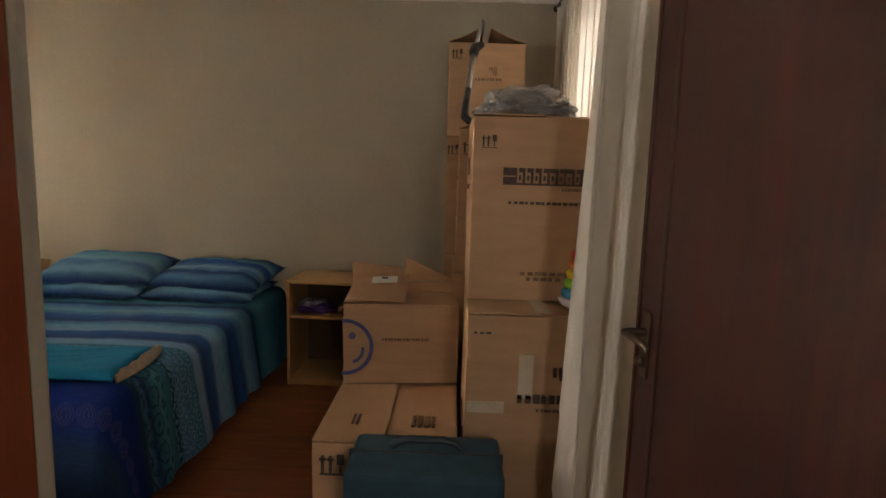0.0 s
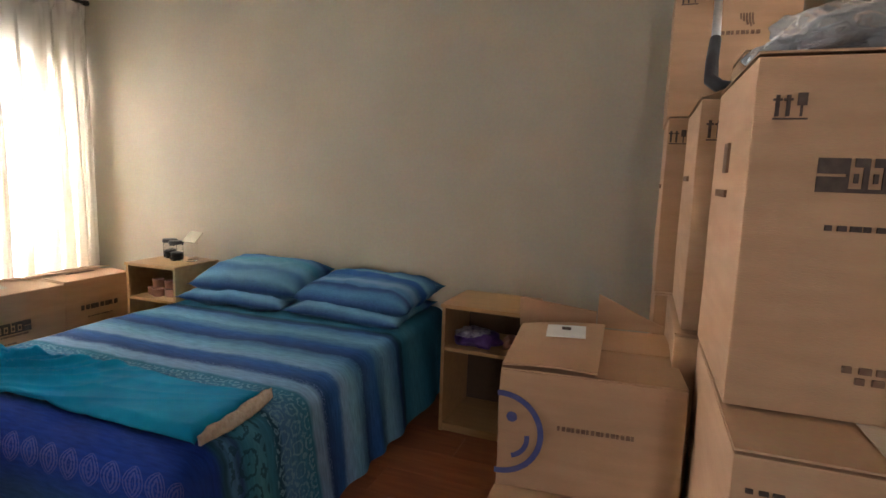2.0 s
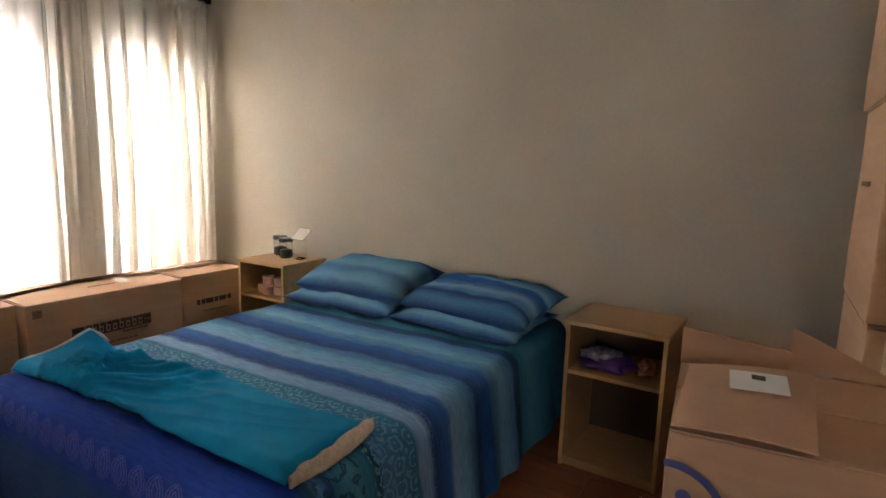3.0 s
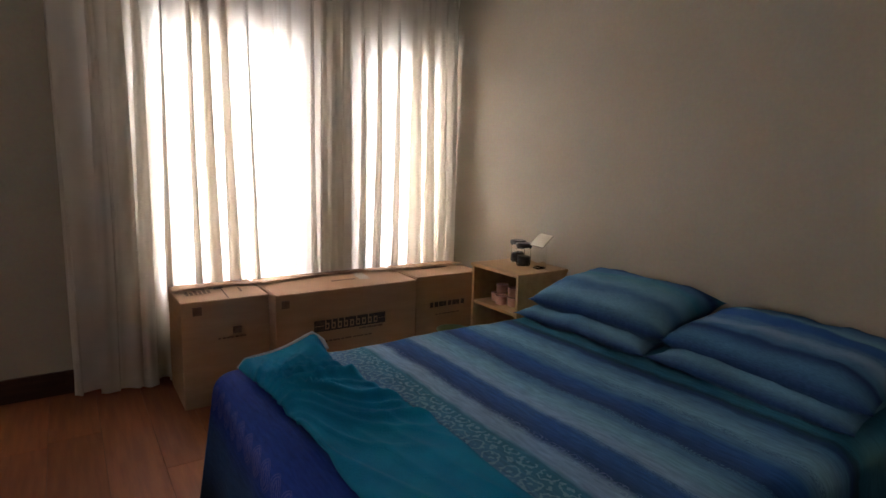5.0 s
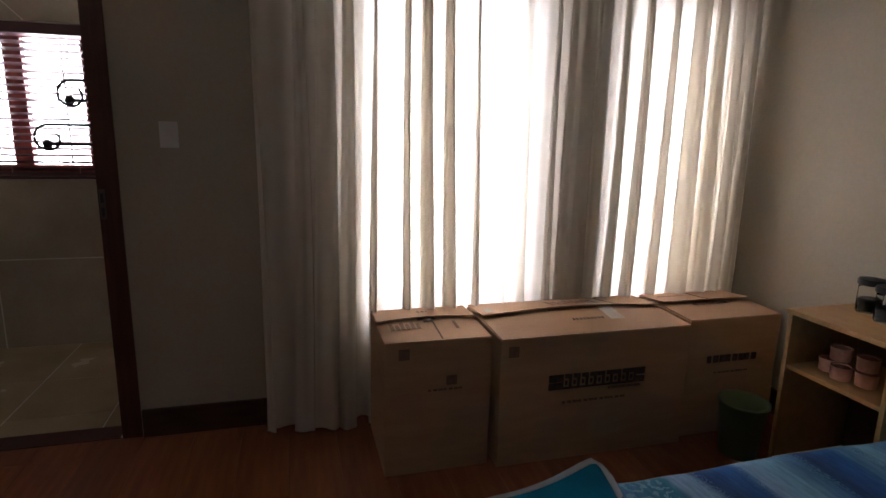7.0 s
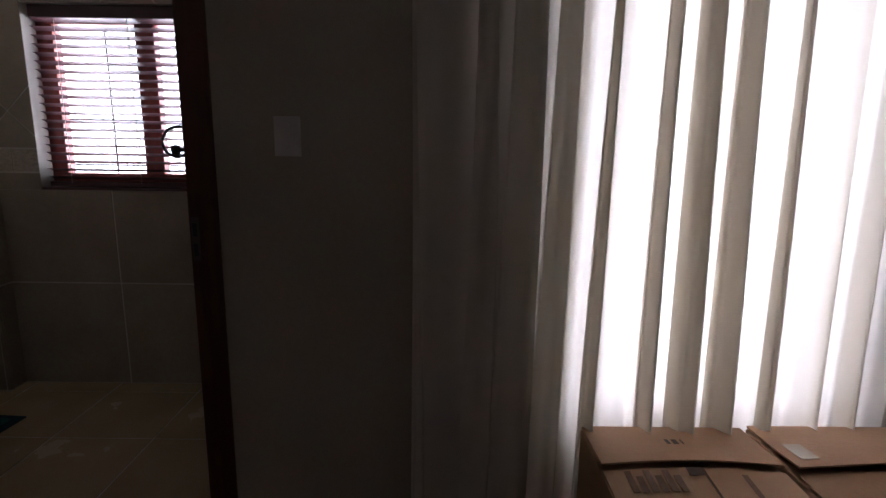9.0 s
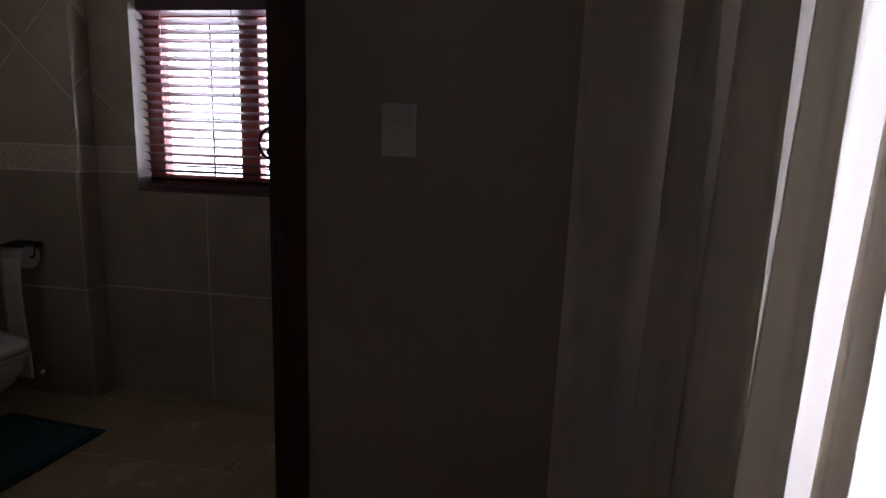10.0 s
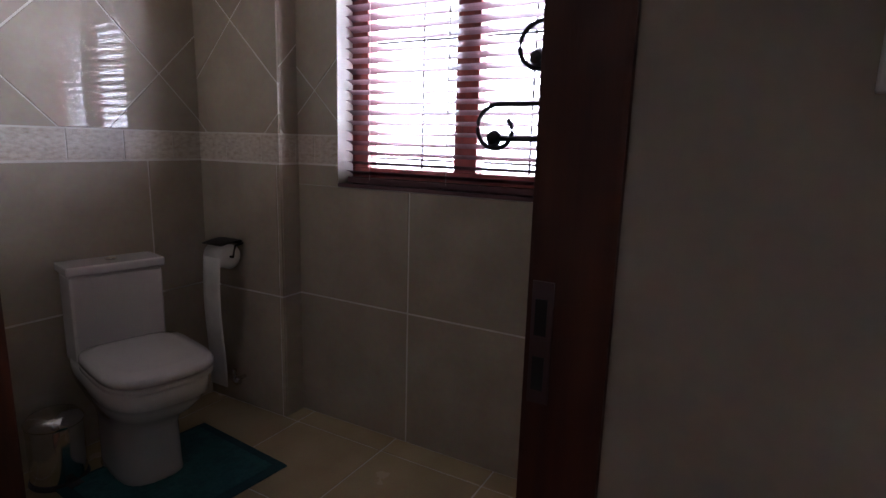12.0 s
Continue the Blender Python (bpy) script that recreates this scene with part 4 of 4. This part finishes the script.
bag(-0.755, 3.30, 0.427, 0.105, 0.10, 0.04, 10, PURPLE, "crumpled dark purple plastic bag on the cabinet shelf", 2)
bag(-0.775, 3.27, 0.475, 0.075, 0.06, 0.022, 25, material("foil_wrap", (0.4, 0.38, 0.42), 0.3, (0.1, 0.08, 0.14), 40), "crumpled shiny wrapper on a purple bag", 4)
bag(-0.60, 3.33, 0.427, 0.035, 0.06, 0.03, 0, PINK, "small pink bag on the cabinet shelf", 6)

bk = base("waste_basket", "pale green plastic waste basket beside the cabinet", "waste basket", pose(-3.12, 3.19, 0))
bk.scale = (0.95, 0.95, 0.86)
part("bucket", lathe([(0.07, 0), (0.075, 0.004), (0.095, 0.26), (0.102, 0.262), (0.102, 0.272), (0.092, 0.27), (0.072, 0.012), (0, 0.01)], 32), BUCKET, bk, smooth=True)

# ---- suitcase ----
su = base("suitcase", "dark teal fabric suitcase with a top carry handle", "suitcase", pose(0.016, 1.43, 0.0))
part("shell", slab(-0.212, 0.212, -0.12, 0.12, 0.03, 0.505, 0.035, 4), SUITC, su, smooth=False)
part("front_pocket", slab(-0.18, 0.18, -0.145, -0.118, 0.06, 0.42, 0.02, 3), SUITC, su)
part("zip", slab(-0.2145, 0.2145, -0.006, 0.006, 0.06, 0.5075, 0.003), SUITT, su)
part("carry_handle", tube([(-0.10, 0.03, 0.503), (-0.085, 0.03, 0.52), (-0.05, 0.03, 0.53), (0.05, 0.03, 0.53), (0.085, 0.03, 0.52), (0.10, 0.03, 0.503)], 0.011, 10), SUITT, su)
for px in (-0.17, 0.17):
    for py in (-0.08, 0.08):
        part("wheel", lathe([(0, -0.012), (0.02, -0.012), (0.024, -0.006), (0.024, 0.006), (0.02, 0.012), (0, 0.012)], 16), BLACK, su).matrix_local = pose(px, py, 0.024, 0, 90, 0)

# ---- stacking ring toy ----
toy = base("stacking_ring_toy", "stacking toy with coloured plastic rings on a white rocking base", "toy", pose(0.485, 1.69, 0.874))
part("rocker_base", lathe([(0.0, 0.0), (0.045, 0.0), (0.068, 0.010), (0.078, 0.026), (0.072, 0.03), (0, 0.03)], 28), TOY["white"], toy, smooth=True)
part("post", lathe([(0, 0.03), (0.018, 0.03), (0.014, 0.19), (0.02, 0.192), (0.02, 0.215), (0.016, 0.22), (0, 0.22)], 20), TOY["yellow"], toy)
zz = 0.03
for key, rad in (("blue", 0.068), ("green", 0.062), ("yellow", 0.056), ("orange", 0.05), ("red", 0.045)):
    hh = 0.030
    prof = [(rad - hh * 0.5 + hh * 0.5 * math.cos(radians(a)), zz + hh / 2 + hh / 2 * math.sin(radians(a))) for a in range(-90, 91, 15)]
    part("ring", lathe([(0.016, zz)] + prof + [(0.016, zz + hh)], 32), TOY[key], toy, key + " plastic ring", True)
    zz += hh + 0.0005

# ---- film-wrapped bundle on the carton ----
wr = base("wrapped_bundle", "dark bundle wrapped in crumpled clear plastic film", "bundle", pose(0.315, 1.95, 1.481))


def lump(sx, sy, sz, seed, rough):
    bm = bmesh.new()
    bmesh.ops.create_icosphere(bm, subdivisions=5, radius=1)
    for v in bm.verts:
        n = noise.noise(v.co * 2.0 + Vector((seed, 0, 0))) * 0.3 + abs(noise.noise(v.co * 5 + Vector((seed, 3, 0)))) * rough
        c = v.co * (1 + n)
        v.co = Vector((c.x * sx, c.y * sy, max(-0.45, c.z) * sz))
    lo = min(v.co.z for v in bm.verts)
    for v in bm.verts:
        v.co.z -= lo
    return bm


part("dark_bundle", lump(0.125, 0.10, 0.042, 4, 0.1), BLACK, wr)
part("plastic_film", lump(0.155, 0.13, 0.068, 9, 0.2), PLASTIC_FILM, wr, "crumpled clear plastic film", True)

# ---- vacuum wand ----
vw = base("vacuum_wand", "vacuum cleaner wand with black grip leaning on cartons", "vacuum wand")
part("grip", tube([(0.16, 2.33, 1.50), (0.125, 2.32, 1.50), (0.105, 2.34, 1.52), (0.108, 2.40, 1.58), (0.118, 2.47, 1.65)], [0.014, 0.017, 0.018, 0.016, 0.015], 12), BLACK, vw, "black curved grip", True)
part("metal_tube", tube([(0.118, 2.47, 1.65), (0.145, 2.82, 1.88)], 0.012, 12), ALU, vw, "shiny metal tube", True)
part("nozzle_joint", tube([(0.143, 2.79, 1.86), (0.146, 2.83, 1.887), (0.15, 2.87, 1.915), (0.19, 2.89, 1.94)], [0.016, 0.026, 0.026, 0.016], 12), BLACK, vw, "black joint", True)
part("metal_tube", tube([(0.155, 2.88, 1.92), (0.19, 2.955, 2.07)], 0.011, 12), ALU, vw, "", True)


# ---- switch ----
def switch(y, z):
    s = base("light_switch", "white plastic wall light switch with three rockers", "light switch", pose(WX, y, z))
    part("plate", slab(0.0, 0.009, -0.0325, 0.0325, -0.049, 0.049, 0.003, 3), SWITCHP, s)
    for dz in (-0.024, 0.0, 0.024):
        part("rocker", slab(0.008, 0.0145, -0.007, 0.007, dz - 0.0075, dz + 0.0075, 0.0025), SWITCHP, s)
    return s


switch(1.01, 1.236)

# ---- bathroom ----
BWX, BLY, BH2 = -4.995, -1.14, 2.46
wall_x("wall_bath_west", BWX - 0.24, BWX - 0.0025, BLY - 0.2, 1.6, BH2, [(-0.48, 0.42, 0.97, 1.80)], GROUT, "bathroom outer wall under beige tiles")
structure("wall_bath_south", slab(BWX, WX - 0.11, BLY - 0.2, BLY - 0.0025, 0, BH2), GROUT, "bathroom wall under beige tiles", "wall")
structure("wall_bath_north", slab(BWX, WX - 0.11, 1.5, 1.6, 0, BH2), WALL, "plain bathroom wall", "wall")
structure("wall_bath_east", slab(WX - 0.11, WX - 0.02, BLY - 0.2, -0.85, 0, BH2), WALL, "plain bathroom wall beside the doorway", "wall")
structure("ceiling_bath", slab(BWX - 0.25, WX - 0.11, BLY - 0.2, 1.6, BH2, BH2 + 0.1), CEIL, "white bathroom ceiling", "ceiling")
structure("floor_bath_base", slab(BWX - 0.1, WX - 0.02, BLY - 0.2, 1.6, -0.1, -0.0015), GROUT, "grout bed of the bathroom floor", "floor")
structure("pipe_duct", slab(BWX - 0.001, BWX + 0.0985, BLY - 0.001, -0.6835, 0, BH2), GROUT, "boxed pipe duct in the bathroom corner", "pipe duct")

dfr = base("door_frame_2", "dark stained wooden frame of the bathroom doorway", "door frame")
tagged(dfr, kind="structure")
part("jamb", slab(WX - 0.05, WX + 0.008, 0.748, 0.824, 0, 2.1, 0.005), FRAMEWOOD, dfr)
part("door_stop", slab(WX - 0.108, WX - 0.0505, 0.735, 0.779, 0, 2.1, 0.004), FRAMEWOOD, dfr)
part("jamb", slab(WX - 0.105, WX + 0.012, BDOOR[0] - 0.035, BDOOR[0] + 0.045, 0, 2.1, 0.005), FRAMEWOOD, dfr)
part("head", slab(WX - 0.105, WX + 0.012, BDOOR[0] + 0.045, BDOOR[1] - 0.045, 2.03, 2.1, 0.005), FRAMEWOOD, dfr)
st = part("strike_plate", slab(WX + 0.0075, WX + 0.0105, 0.754, 0.774, 0.915, 1.03, 0.001), material("tarnished_strike", (0.16, 0.11, 0.11), 0.45, metal=0.8), dfr, "worn metal strike plate")
for z0, z1 in ((0.928, 0.96), (0.98, 1.014)):
    part("latch_hole", slab(WX + 0.0095, WX + 0.0112, 0.758, 0.769, z0, z1), BLACK, st)

wb = window_x("window_bath", BWX - 0.12, -0.48, 0.42, 0.97, 1.80, (0.015,), REDWOOD, "dark red wooden bathroom window with blind", 0.075)
part("sill", slab(BWX - 0.09, BWX + 0.002, -0.48, 0.42, 0.971, 0.985, 0.002), SLAT, wb)
bl = base("venetian_blind", "dark venetian blind with tilted slats in the bathroom window", "blind")
ns = 20
sl = None
for i in range(ns):
    z = 1.025 + (1.735 - 1.025) * i / (ns - 1)
    if sl is None:
        sl = part("slat", sheet(1, 4, lambda u, v: (-0.021 + 0.042 * v, -0.468 + 0.88 * u, 0.003 * math.sin(math.pi * v)), thick=0.0012), SLAT, bl)
        sl.matrix_local = pose(BWX - 0.055, 0, z, 0, -20, 0)
    else:
        o = new("slat", sl.data)
        o.parent = bl
        o.matrix_local = pose(BWX - 0.055, 0, z, 0, -20 + 2 * math.sin(i * 1.7), 0)
part("head_rail", slab(BWX - 0.075, BWX - 0.035, -0.47, 0.41, 1.745, 1.798, 0.003), SLAT, bl)
part("bottom_rail", slab(BWX - 0.07, BWX - 0.04, -0.465, 0.41, 0.987, 1.008, 0.003), SLAT, bl)
for cy in (-0.36, -0.03, 0.30):
    part("cord", tube([(BWX - 0.04, cy, 1.0), (BWX - 0.04, cy, 1.75)], 0.0015, 6), CORD, bl)
bars = base("burglar_bars", "thin dark burglar bars outside the bathroom window", "burglar bars")
for z in (1.08, 1.3, 1.52):
    part("bar", tube([(BWX - 0.19, -0.48, z), (BWX - 0.19, 0.42, z)], 0.005, 6), BLACKMETAL, bars)
for y in (-0.22, 0.22):
    part("bar", tube([(BWX - 0.19, y, 0.97), (BWX - 0.19, y, 1.80)], 0.005, 6), BLACKMETAL, bars)

# wrought-iron scroll bracket
ir = base("iron_scroll_bracket", "black wrought-iron scroll bracket beside the bathroom window", "bracket")
IX = BWX + 0.045
for oy, oz in ((0.0, 0.0), (0.13, 0.235)):
    pts = []
    for i in range(26):
        a = radians(90 + i * 12.5)
        r = 0.076 - 0.0012 * i
        pts.append((IX, 0.195 + oy + r * math.cos(a), 1.193 + oz + r * math.sin(a)))
    part("scroll", tube([(IX, 0.60, 1.269 + oz), (IX, 0.4, 1.269 + oz)] + pts, 0.0075, 8), BLACKMETAL, ir, "", True)
    part("arm", tube([(IX, 0.18 + oy, 1.165 + oz), (IX, 0.6, 1.165 + oz)], 0.009, 8), BLACKMETAL, ir, "", True)
    part("knob", lathe([(0, -0.025), (0.018, -0.02), (0.026, 0), (0.018, 0.02), (0, 0.025)], 16), BLACKMETAL, ir).matrix_local = pose(IX, 0.185 + oy, 1.165 + oz, 0, 90, 0)
part("wall_plate", slab(BWX, BWX + 0.055, 0.58, 0.62, 1.10, 1.54, 0.004), BLACKMETAL, ir)

# ---- toilet ----
TX = -4.435
to = base("toilet", "white ceramic close-coupled toilet with lid closed", "toilet", pose(TX, BLY + 0.045, 0, 0, 0, -13))


def oval(w, y0, y1, z, square=2.6, n=36):
    """Outline ring of a toilet bowl: straight at the back, rounded at the front."""
    pts = []
    cy, hy = (y0 + y1) / 2, (y1 - y0) / 2
    for i in range(n):
        a = 2 * math.pi * i / n
        c, s = math.cos(a), math.sin(a)
        e = 2 / (square if s > 0 else 5)
        pts.append((w / 2 * math.copysign(abs(c) ** e, c), cy + hy * math.copysign(abs(s) ** e, s), z))
    return pts


def loft(rings):
    bm = bmesh.new()
    vs = [[bm.verts.new(p) for p in r] for r in rings]
    for a, b in zip(vs, vs[1:]):
        for i in range(len(a)):
            bm.faces.new((a[i], a[(i + 1) % len(a)], b[(i + 1) % len(b)], b[i]))
    bm.faces.new(vs[0][::-1])
    bm.faces.new(vs[-1])
    return bm


to.scale = (0.88, 0.87, 1.0)
part("pedestal", loft([oval(0.245, 0.10, 0.47, 0.0, 3), oval(0.235, 0.10, 0.46, 0.03, 3), oval(0.232, 0.09, 0.46, 0.19, 2.8), oval(0.255, 0.07, 0.50, 0.235, 2.8), oval(0.31, 0.04, 0.575, 0.275, 2.8), oval(0.345, 0.02, 0.62, 0.315, 3), oval(0.352, 0.02, 0.63, 0.335, 3), oval(0.365, 0.02, 0.642, 0.34, 3.2), oval(0.368, 0.02, 0.645, 0.388, 3.2), oval(0.36, 0.02, 0.638, 0.392, 3.2)]), CERAMIC, to, smooth=True)
part("seat", loft([oval(0.36, 0.19, 0.60, 0.394, 3.4), oval(0.376, 0.185, 0.650, 0.40, 3.4), oval(0.376, 0.185, 0.650, 0.41, 3.4), oval(0.365, 0.19, 0.643, 0.414, 3.4)]), CERAMIC, to)
part("lid", loft([oval(0.362, 0.19, 0.642, 0.417, 3.4), oval(0.38, 0.183, 0.655, 0.422, 3.4), oval(0.38, 0.183, 0.655, 0.437, 3.4), oval(0.366, 0.19, 0.642, 0.447, 3.4), oval(0.28, 0.22, 0.58, 0.452, 3)]), CERAMIC, to, smooth=True)
for hx in (-0.075, 0.075):
    part("hinge", slab(hx - 0.018, hx + 0.018, 0.168, 0.195, 0.40, 0.428, 0.006), CHROME, to)
part("cistern", slab(-0.165, 0.165, 0.012, 0.165, 0.37, 0.682, 0.02, 3), CERAMIC, to)
cl = part("cistern_lid", slab(-0.175, 0.175, 0.008, 0.175, 0.684, 0.716, 0.012, 3), CERAMIC, to)
part("flush_button", lathe([(0, 0), (0.02, 0), (0.02, 0.004), (0.017, 0.006), (0, 0.006)], 20), CHROME, cl).matrix_local = pose(0, 0.09, 0.716)

bn = base("pedal_bin", "small chrome pedal bin beside the toilet", "pedal bin", pose(-4.185, BLY + 0.125, 0))
part("body", lathe([(0.078, 0), (0.082, 0.01), (0.082, 0.2), (0.08, 0.205), (0, 0.205)], 32), CHROME, bn, smooth=True)
part("lid", lathe([(0.084, 0.205), (0.086, 0.215), (0.07, 0.235), (0.03, 0.246), (0, 0.248)], 32), CHROME, bn, smooth=True)
part("foot_ring", lathe([(0.086, 0), (0.088, 0.006), (0.084, 0.018), (0.08, 0.02)], 32), BLACK, bn)
part("pedal", slab(-0.02, 0.02, 0.08, 0.115, 0.006, 0.016, 0.003), BLACK, bn)

rg = base("bath_mat", "teal pedestal mat with darker border around the toilet", "bath mat", pose(-4.385, -0.70, 0.003, 0, 0, -5))
part("border", slab(-0.27, 0.27, -0.24, 0.26, 0, 0.007, 0.003), RUGEDGE, rg)
part("tufted_top", sheet(50, 46, lambda u, v: (-0.235 + 0.47 * u, -0.22 + 0.445 * v, 0.0085 + 0.004 * noise.noise(Vector((u * 40, v * 40, 0)))), thick=-0.003), RUG, rg)

tp = base("toilet_paper_holder", "wall-mounted metal toilet paper holder with hanging paper", "toilet paper holder", pose(BWX + 0.103, -0.955, 0.67))
part("bracket", slab(0, 0.012, -0.05, 0.05, 0.045, 0.062, 0.003), BLACKMETAL, tp)
part("spindle", tube([(0.008, 0.062, 0.05), (0.05, 0.066, 0.045), (0.062, 0.066, 0.0), (0.062, -0.06, 0.0)], 0.005, 8), BLACKMETAL, tp)
part("cover", sheet(8, 8, lambda u, v: (0.01 + 0.1 * v, -0.06 + 0.12 * u, 0.062 - 0.012 * v * v), thick=0.002), BLACKMETAL, tp)
part("roll", lathe([(0.02, -0.05), (0.05, -0.05), (0.05, 0.05), (0.02, 0.05)], 28), PAPER, tp, "white paper roll", True).matrix_local = pose(0.062, 0, 0, 90, 0, 0)
part("hanging_paper", sheet(6, 24, lambda u, v: (0.112 + 0.008 * math.sin(5 * v), -0.05 + 0.1 * u, 0.0 - 0.55 * v), thick=0.001), PAPER, tp, "long strip of hanging paper", True)
vl = base("angle_valve", "chrome angle valve on the bathroom wall", "valve", pose(BWX + 0.103, -0.92, 0.13))
part("body", tube([(0, 0, 0), (0.05, 0, 0), (0.055, 0, 0.005), (0.055, 0, 0.05)], 0.009, 10), CHROME, vl)
part("handle", lathe([(0, 0), (0.016, 0), (0.018, 0.01), (0.012, 0.022), (0, 0.022)], 14), CHROME, vl).matrix_local = pose(0.055, 0.01, 0, -90, 0, 0)

# ---- outside ----
structure("ground", slab(-60, 60, -60, 60, -0.6, -0.5), GREENGROUND, "dry garden ground outside the windows", "ground")
# invented backdrop that fills the bathroom window with white instead of sky
structure("backdrop_wall", slab(-9.2, -9.0, -45, 14, -0.5, 2.6), BACKDROP, "pale backdrop wall added outside the windows", "garden wall")

# ---- floor planks and tiles ----
floor_bed = base("floor", "reddish-brown laminate plank floor", "floor")
tagged(floor_bed, kind="structure")
PW, PL = 0.192, 1.28
cache = {}
rnd = random.Random(5)
y = -1.66
row = 0
while y < BY:
    x = WX - 0.0 - rnd.uniform(0, PL)
    while x < RX:
        a, b = max(x, WX), min(x + PL, RX)
        w = min(PW, BY - y)
        if b - a > 0.02 and (y > -0.85 or a > -1.35):
            key = (round(b - a, 3), round(w, 3))
            if key not in cache:
                me = bpy.data.meshes.new("plank")
                bmp = slab(0.0006, b - a - 0.0006, 0.0006, w - 0.0006, -0.009, 0, 0.0012, 1)
                bmp.to_mesh(me)
                bmp.free()
                me.materials.append(PLANK)
                cache[key] = me
            o = new("plank", cache[key])
            o.parent = floor_bed
            o.location = (a, y, 0)
        x += PL
    y += PW
    row += 1
structure("threshold", slab(WX - 0.11, WX - 0.003, BDOOR[0] + 0.045, BDOOR[1] - 0.045, -0.008, 0.002, 0.002), FRAMEWOOD, "wooden threshold strip of the bathroom doorway", "threshold")

floor_b = base("floor_bath", "cream ceramic tile bathroom floor", "floor")
tagged(floor_b, kind="structure")
T = 0.42


def tiles(parent, mt, u_lo, u_hi, v_lo, v_hi, su, sv, u_off, v_off, place, name="tile", angle=0.0, holes=()):
    """Rectangular or diagonal tiles clipped to a rectangle, each an object with its own edge."""
    ca, sa = math.cos(radians(angle)), math.sin(radians(angle))
    R = int(4 / min(su, sv)) + 2
    for i in range(-R, R):
        for j in range(-R, R):
            g = 0.002
            quad = [(u_off + i * su + g, v_off + j * sv + g), (u_off + (i + 1) * su - g, v_off + j * sv + g), (u_off + (i + 1) * su - g, v_off + (j + 1) * sv - g), (u_off + i * su + g, v_off + (j + 1) * sv - g)]
            poly = [(a * ca - b * sa, a * sa + b * ca) for a, b in quad]
            for ax, lim, sgn in ((0, u_lo, 1), (0, u_hi, -1), (1, v_lo, 1), (1, v_hi, -1)):
                res = []
                for p, q in zip(poly, poly[1:] + poly[:1]):
                    pin, qin = (p[ax] - lim) * sgn >= 0, (q[ax] - lim) * sgn >= 0
                    if pin:
                        res.append(p)
                    if pin != qin:
                        k = (lim - p[ax]) / (q[ax] - p[ax])
                        res.append((p[0] + k * (q[0] - p[0]), p[1] + k * (q[1] - p[1])))
                poly = res
                if not poly:
                    break
            if len(poly) < 3:
                continue
            area = abs(sum(a[0] * b[1] - b[0] * a[1] for a, b in zip(poly, poly[1:] + poly[:1]))) / 2
            if area < 2e-4:
                continue
            bmt = bmesh.new()
            lo = [bmt.verts.new(place(u, v, 0.0)) for u, v in poly]
            cu, cv = sum(p[0] for p in poly) / len(poly), sum(p[1] for p in poly) / len(poly)
            hi = [bmt.verts.new(place(u + (cu - u) * 0.008, v + (cv - v) * 0.008, 0.009)) for u, v in poly]
            bmt.faces.new(hi)
            for k in range(len(poly)):
                bmt.faces.new((lo[k], lo[(k + 1) % len(poly)], hi[(k + 1) % len(poly)], hi[k]))
            bmesh.ops.recalc_face_normals(bmt, faces=bmt.faces)
            part(name, bmt, mt, parent)


tiles(floor_b, FTILE, BWX, WX - 0.11, BLY, 1.5, T, T, BWX + 0.1, -0.62, lambda u, v, d: (u, v, -0.008 + d))

wt = base("wall_tiles_west", "large beige glazed wall tiles with a pale border", "wall tiles")
tagged(wt, kind="structure")
fw = lambda u, v, d: (BWX - 0.009 + d, u, v)
SW = 0.545
for lo, hi, z0, z1 in ((-0.69, 1.5, 0.0, 0.97), ):
    tiles(wt, TILE, lo, hi, z0, z1, SW, 0.53, -0.155, -0.01, fw)
tiles(wt, TILE, -0.69, -0.48, 0.97, 1.05, SW, 0.53, -0.155, -0.01, fw)
tiles(wt, BORDER, -0.69, -0.48, 1.055, 1.16, 0.2, 0.12, 0.0, 1.05, fw, "border_tile")
tiles(wt, TILE, -0.69, -0.48, 1.165, BH2, 0.42, 0.42, 0.1, 0.1, fw, "tile", 45)
tiles(wt, TILE, -0.48, 0.42, 1.80, BH2, 0.42, 0.42, 0.1, 0.1, fw, "tile", 45)
tiles(wt, TILE, 0.42, 1.5, 0.97, BH2, SW, 0.53, -0.155, -0.01, fw)

wd = base("wall_tiles_duct", "beige glazed tiles on the boxed pipe duct", "wall tiles")
tagged(wd, kind="structure")
fd = lambda u, v, d: (BWX + 0.092 + d, u, v)
fe = lambda u, v, d: (u, -0.69 + d, v)
for f, lo, hi in ((fd, BLY, -0.683), (fe, BWX, BWX + 0.092)):
    off = -0.155 if f is fd else BWX - 0.02
    tiles(wd, TILE, lo, hi, 0, 1.05, SW, 0.53, off, -0.01, f)
    tiles(wd, BORDER, lo, hi, 1.055, 1.16, 0.2, 0.12, 0.02, 1.05, f, "border_tile")
    tiles(wd, TILE, lo, hi, 1.165, BH2, 0.42, 0.42, 0.05, 0.1, f, "tile", 45)

ws = base("wall_tiles_south", "beige glazed wall tiles behind the toilet", "wall tiles")
tagged(ws, kind="structure")
fs = lambda u, v, d: (u, BLY - 0.009 + d, v)
tiles(ws, TILE, BWX + 0.092, WX - 0.11, 0, 1.05, SW, 0.53, -4.66, -0.01, fs)
tiles(ws, BORDER, BWX + 0.092, WX - 0.11, 1.055, 1.16, 0.2, 0.12, 0.03, 1.05, fs, "border_tile")
tiles(ws, TILE, BWX + 0.092, WX - 0.11, 1.165, BH2, 0.42, 0.42, 0.15, 0.12, fs, "tile", 45)
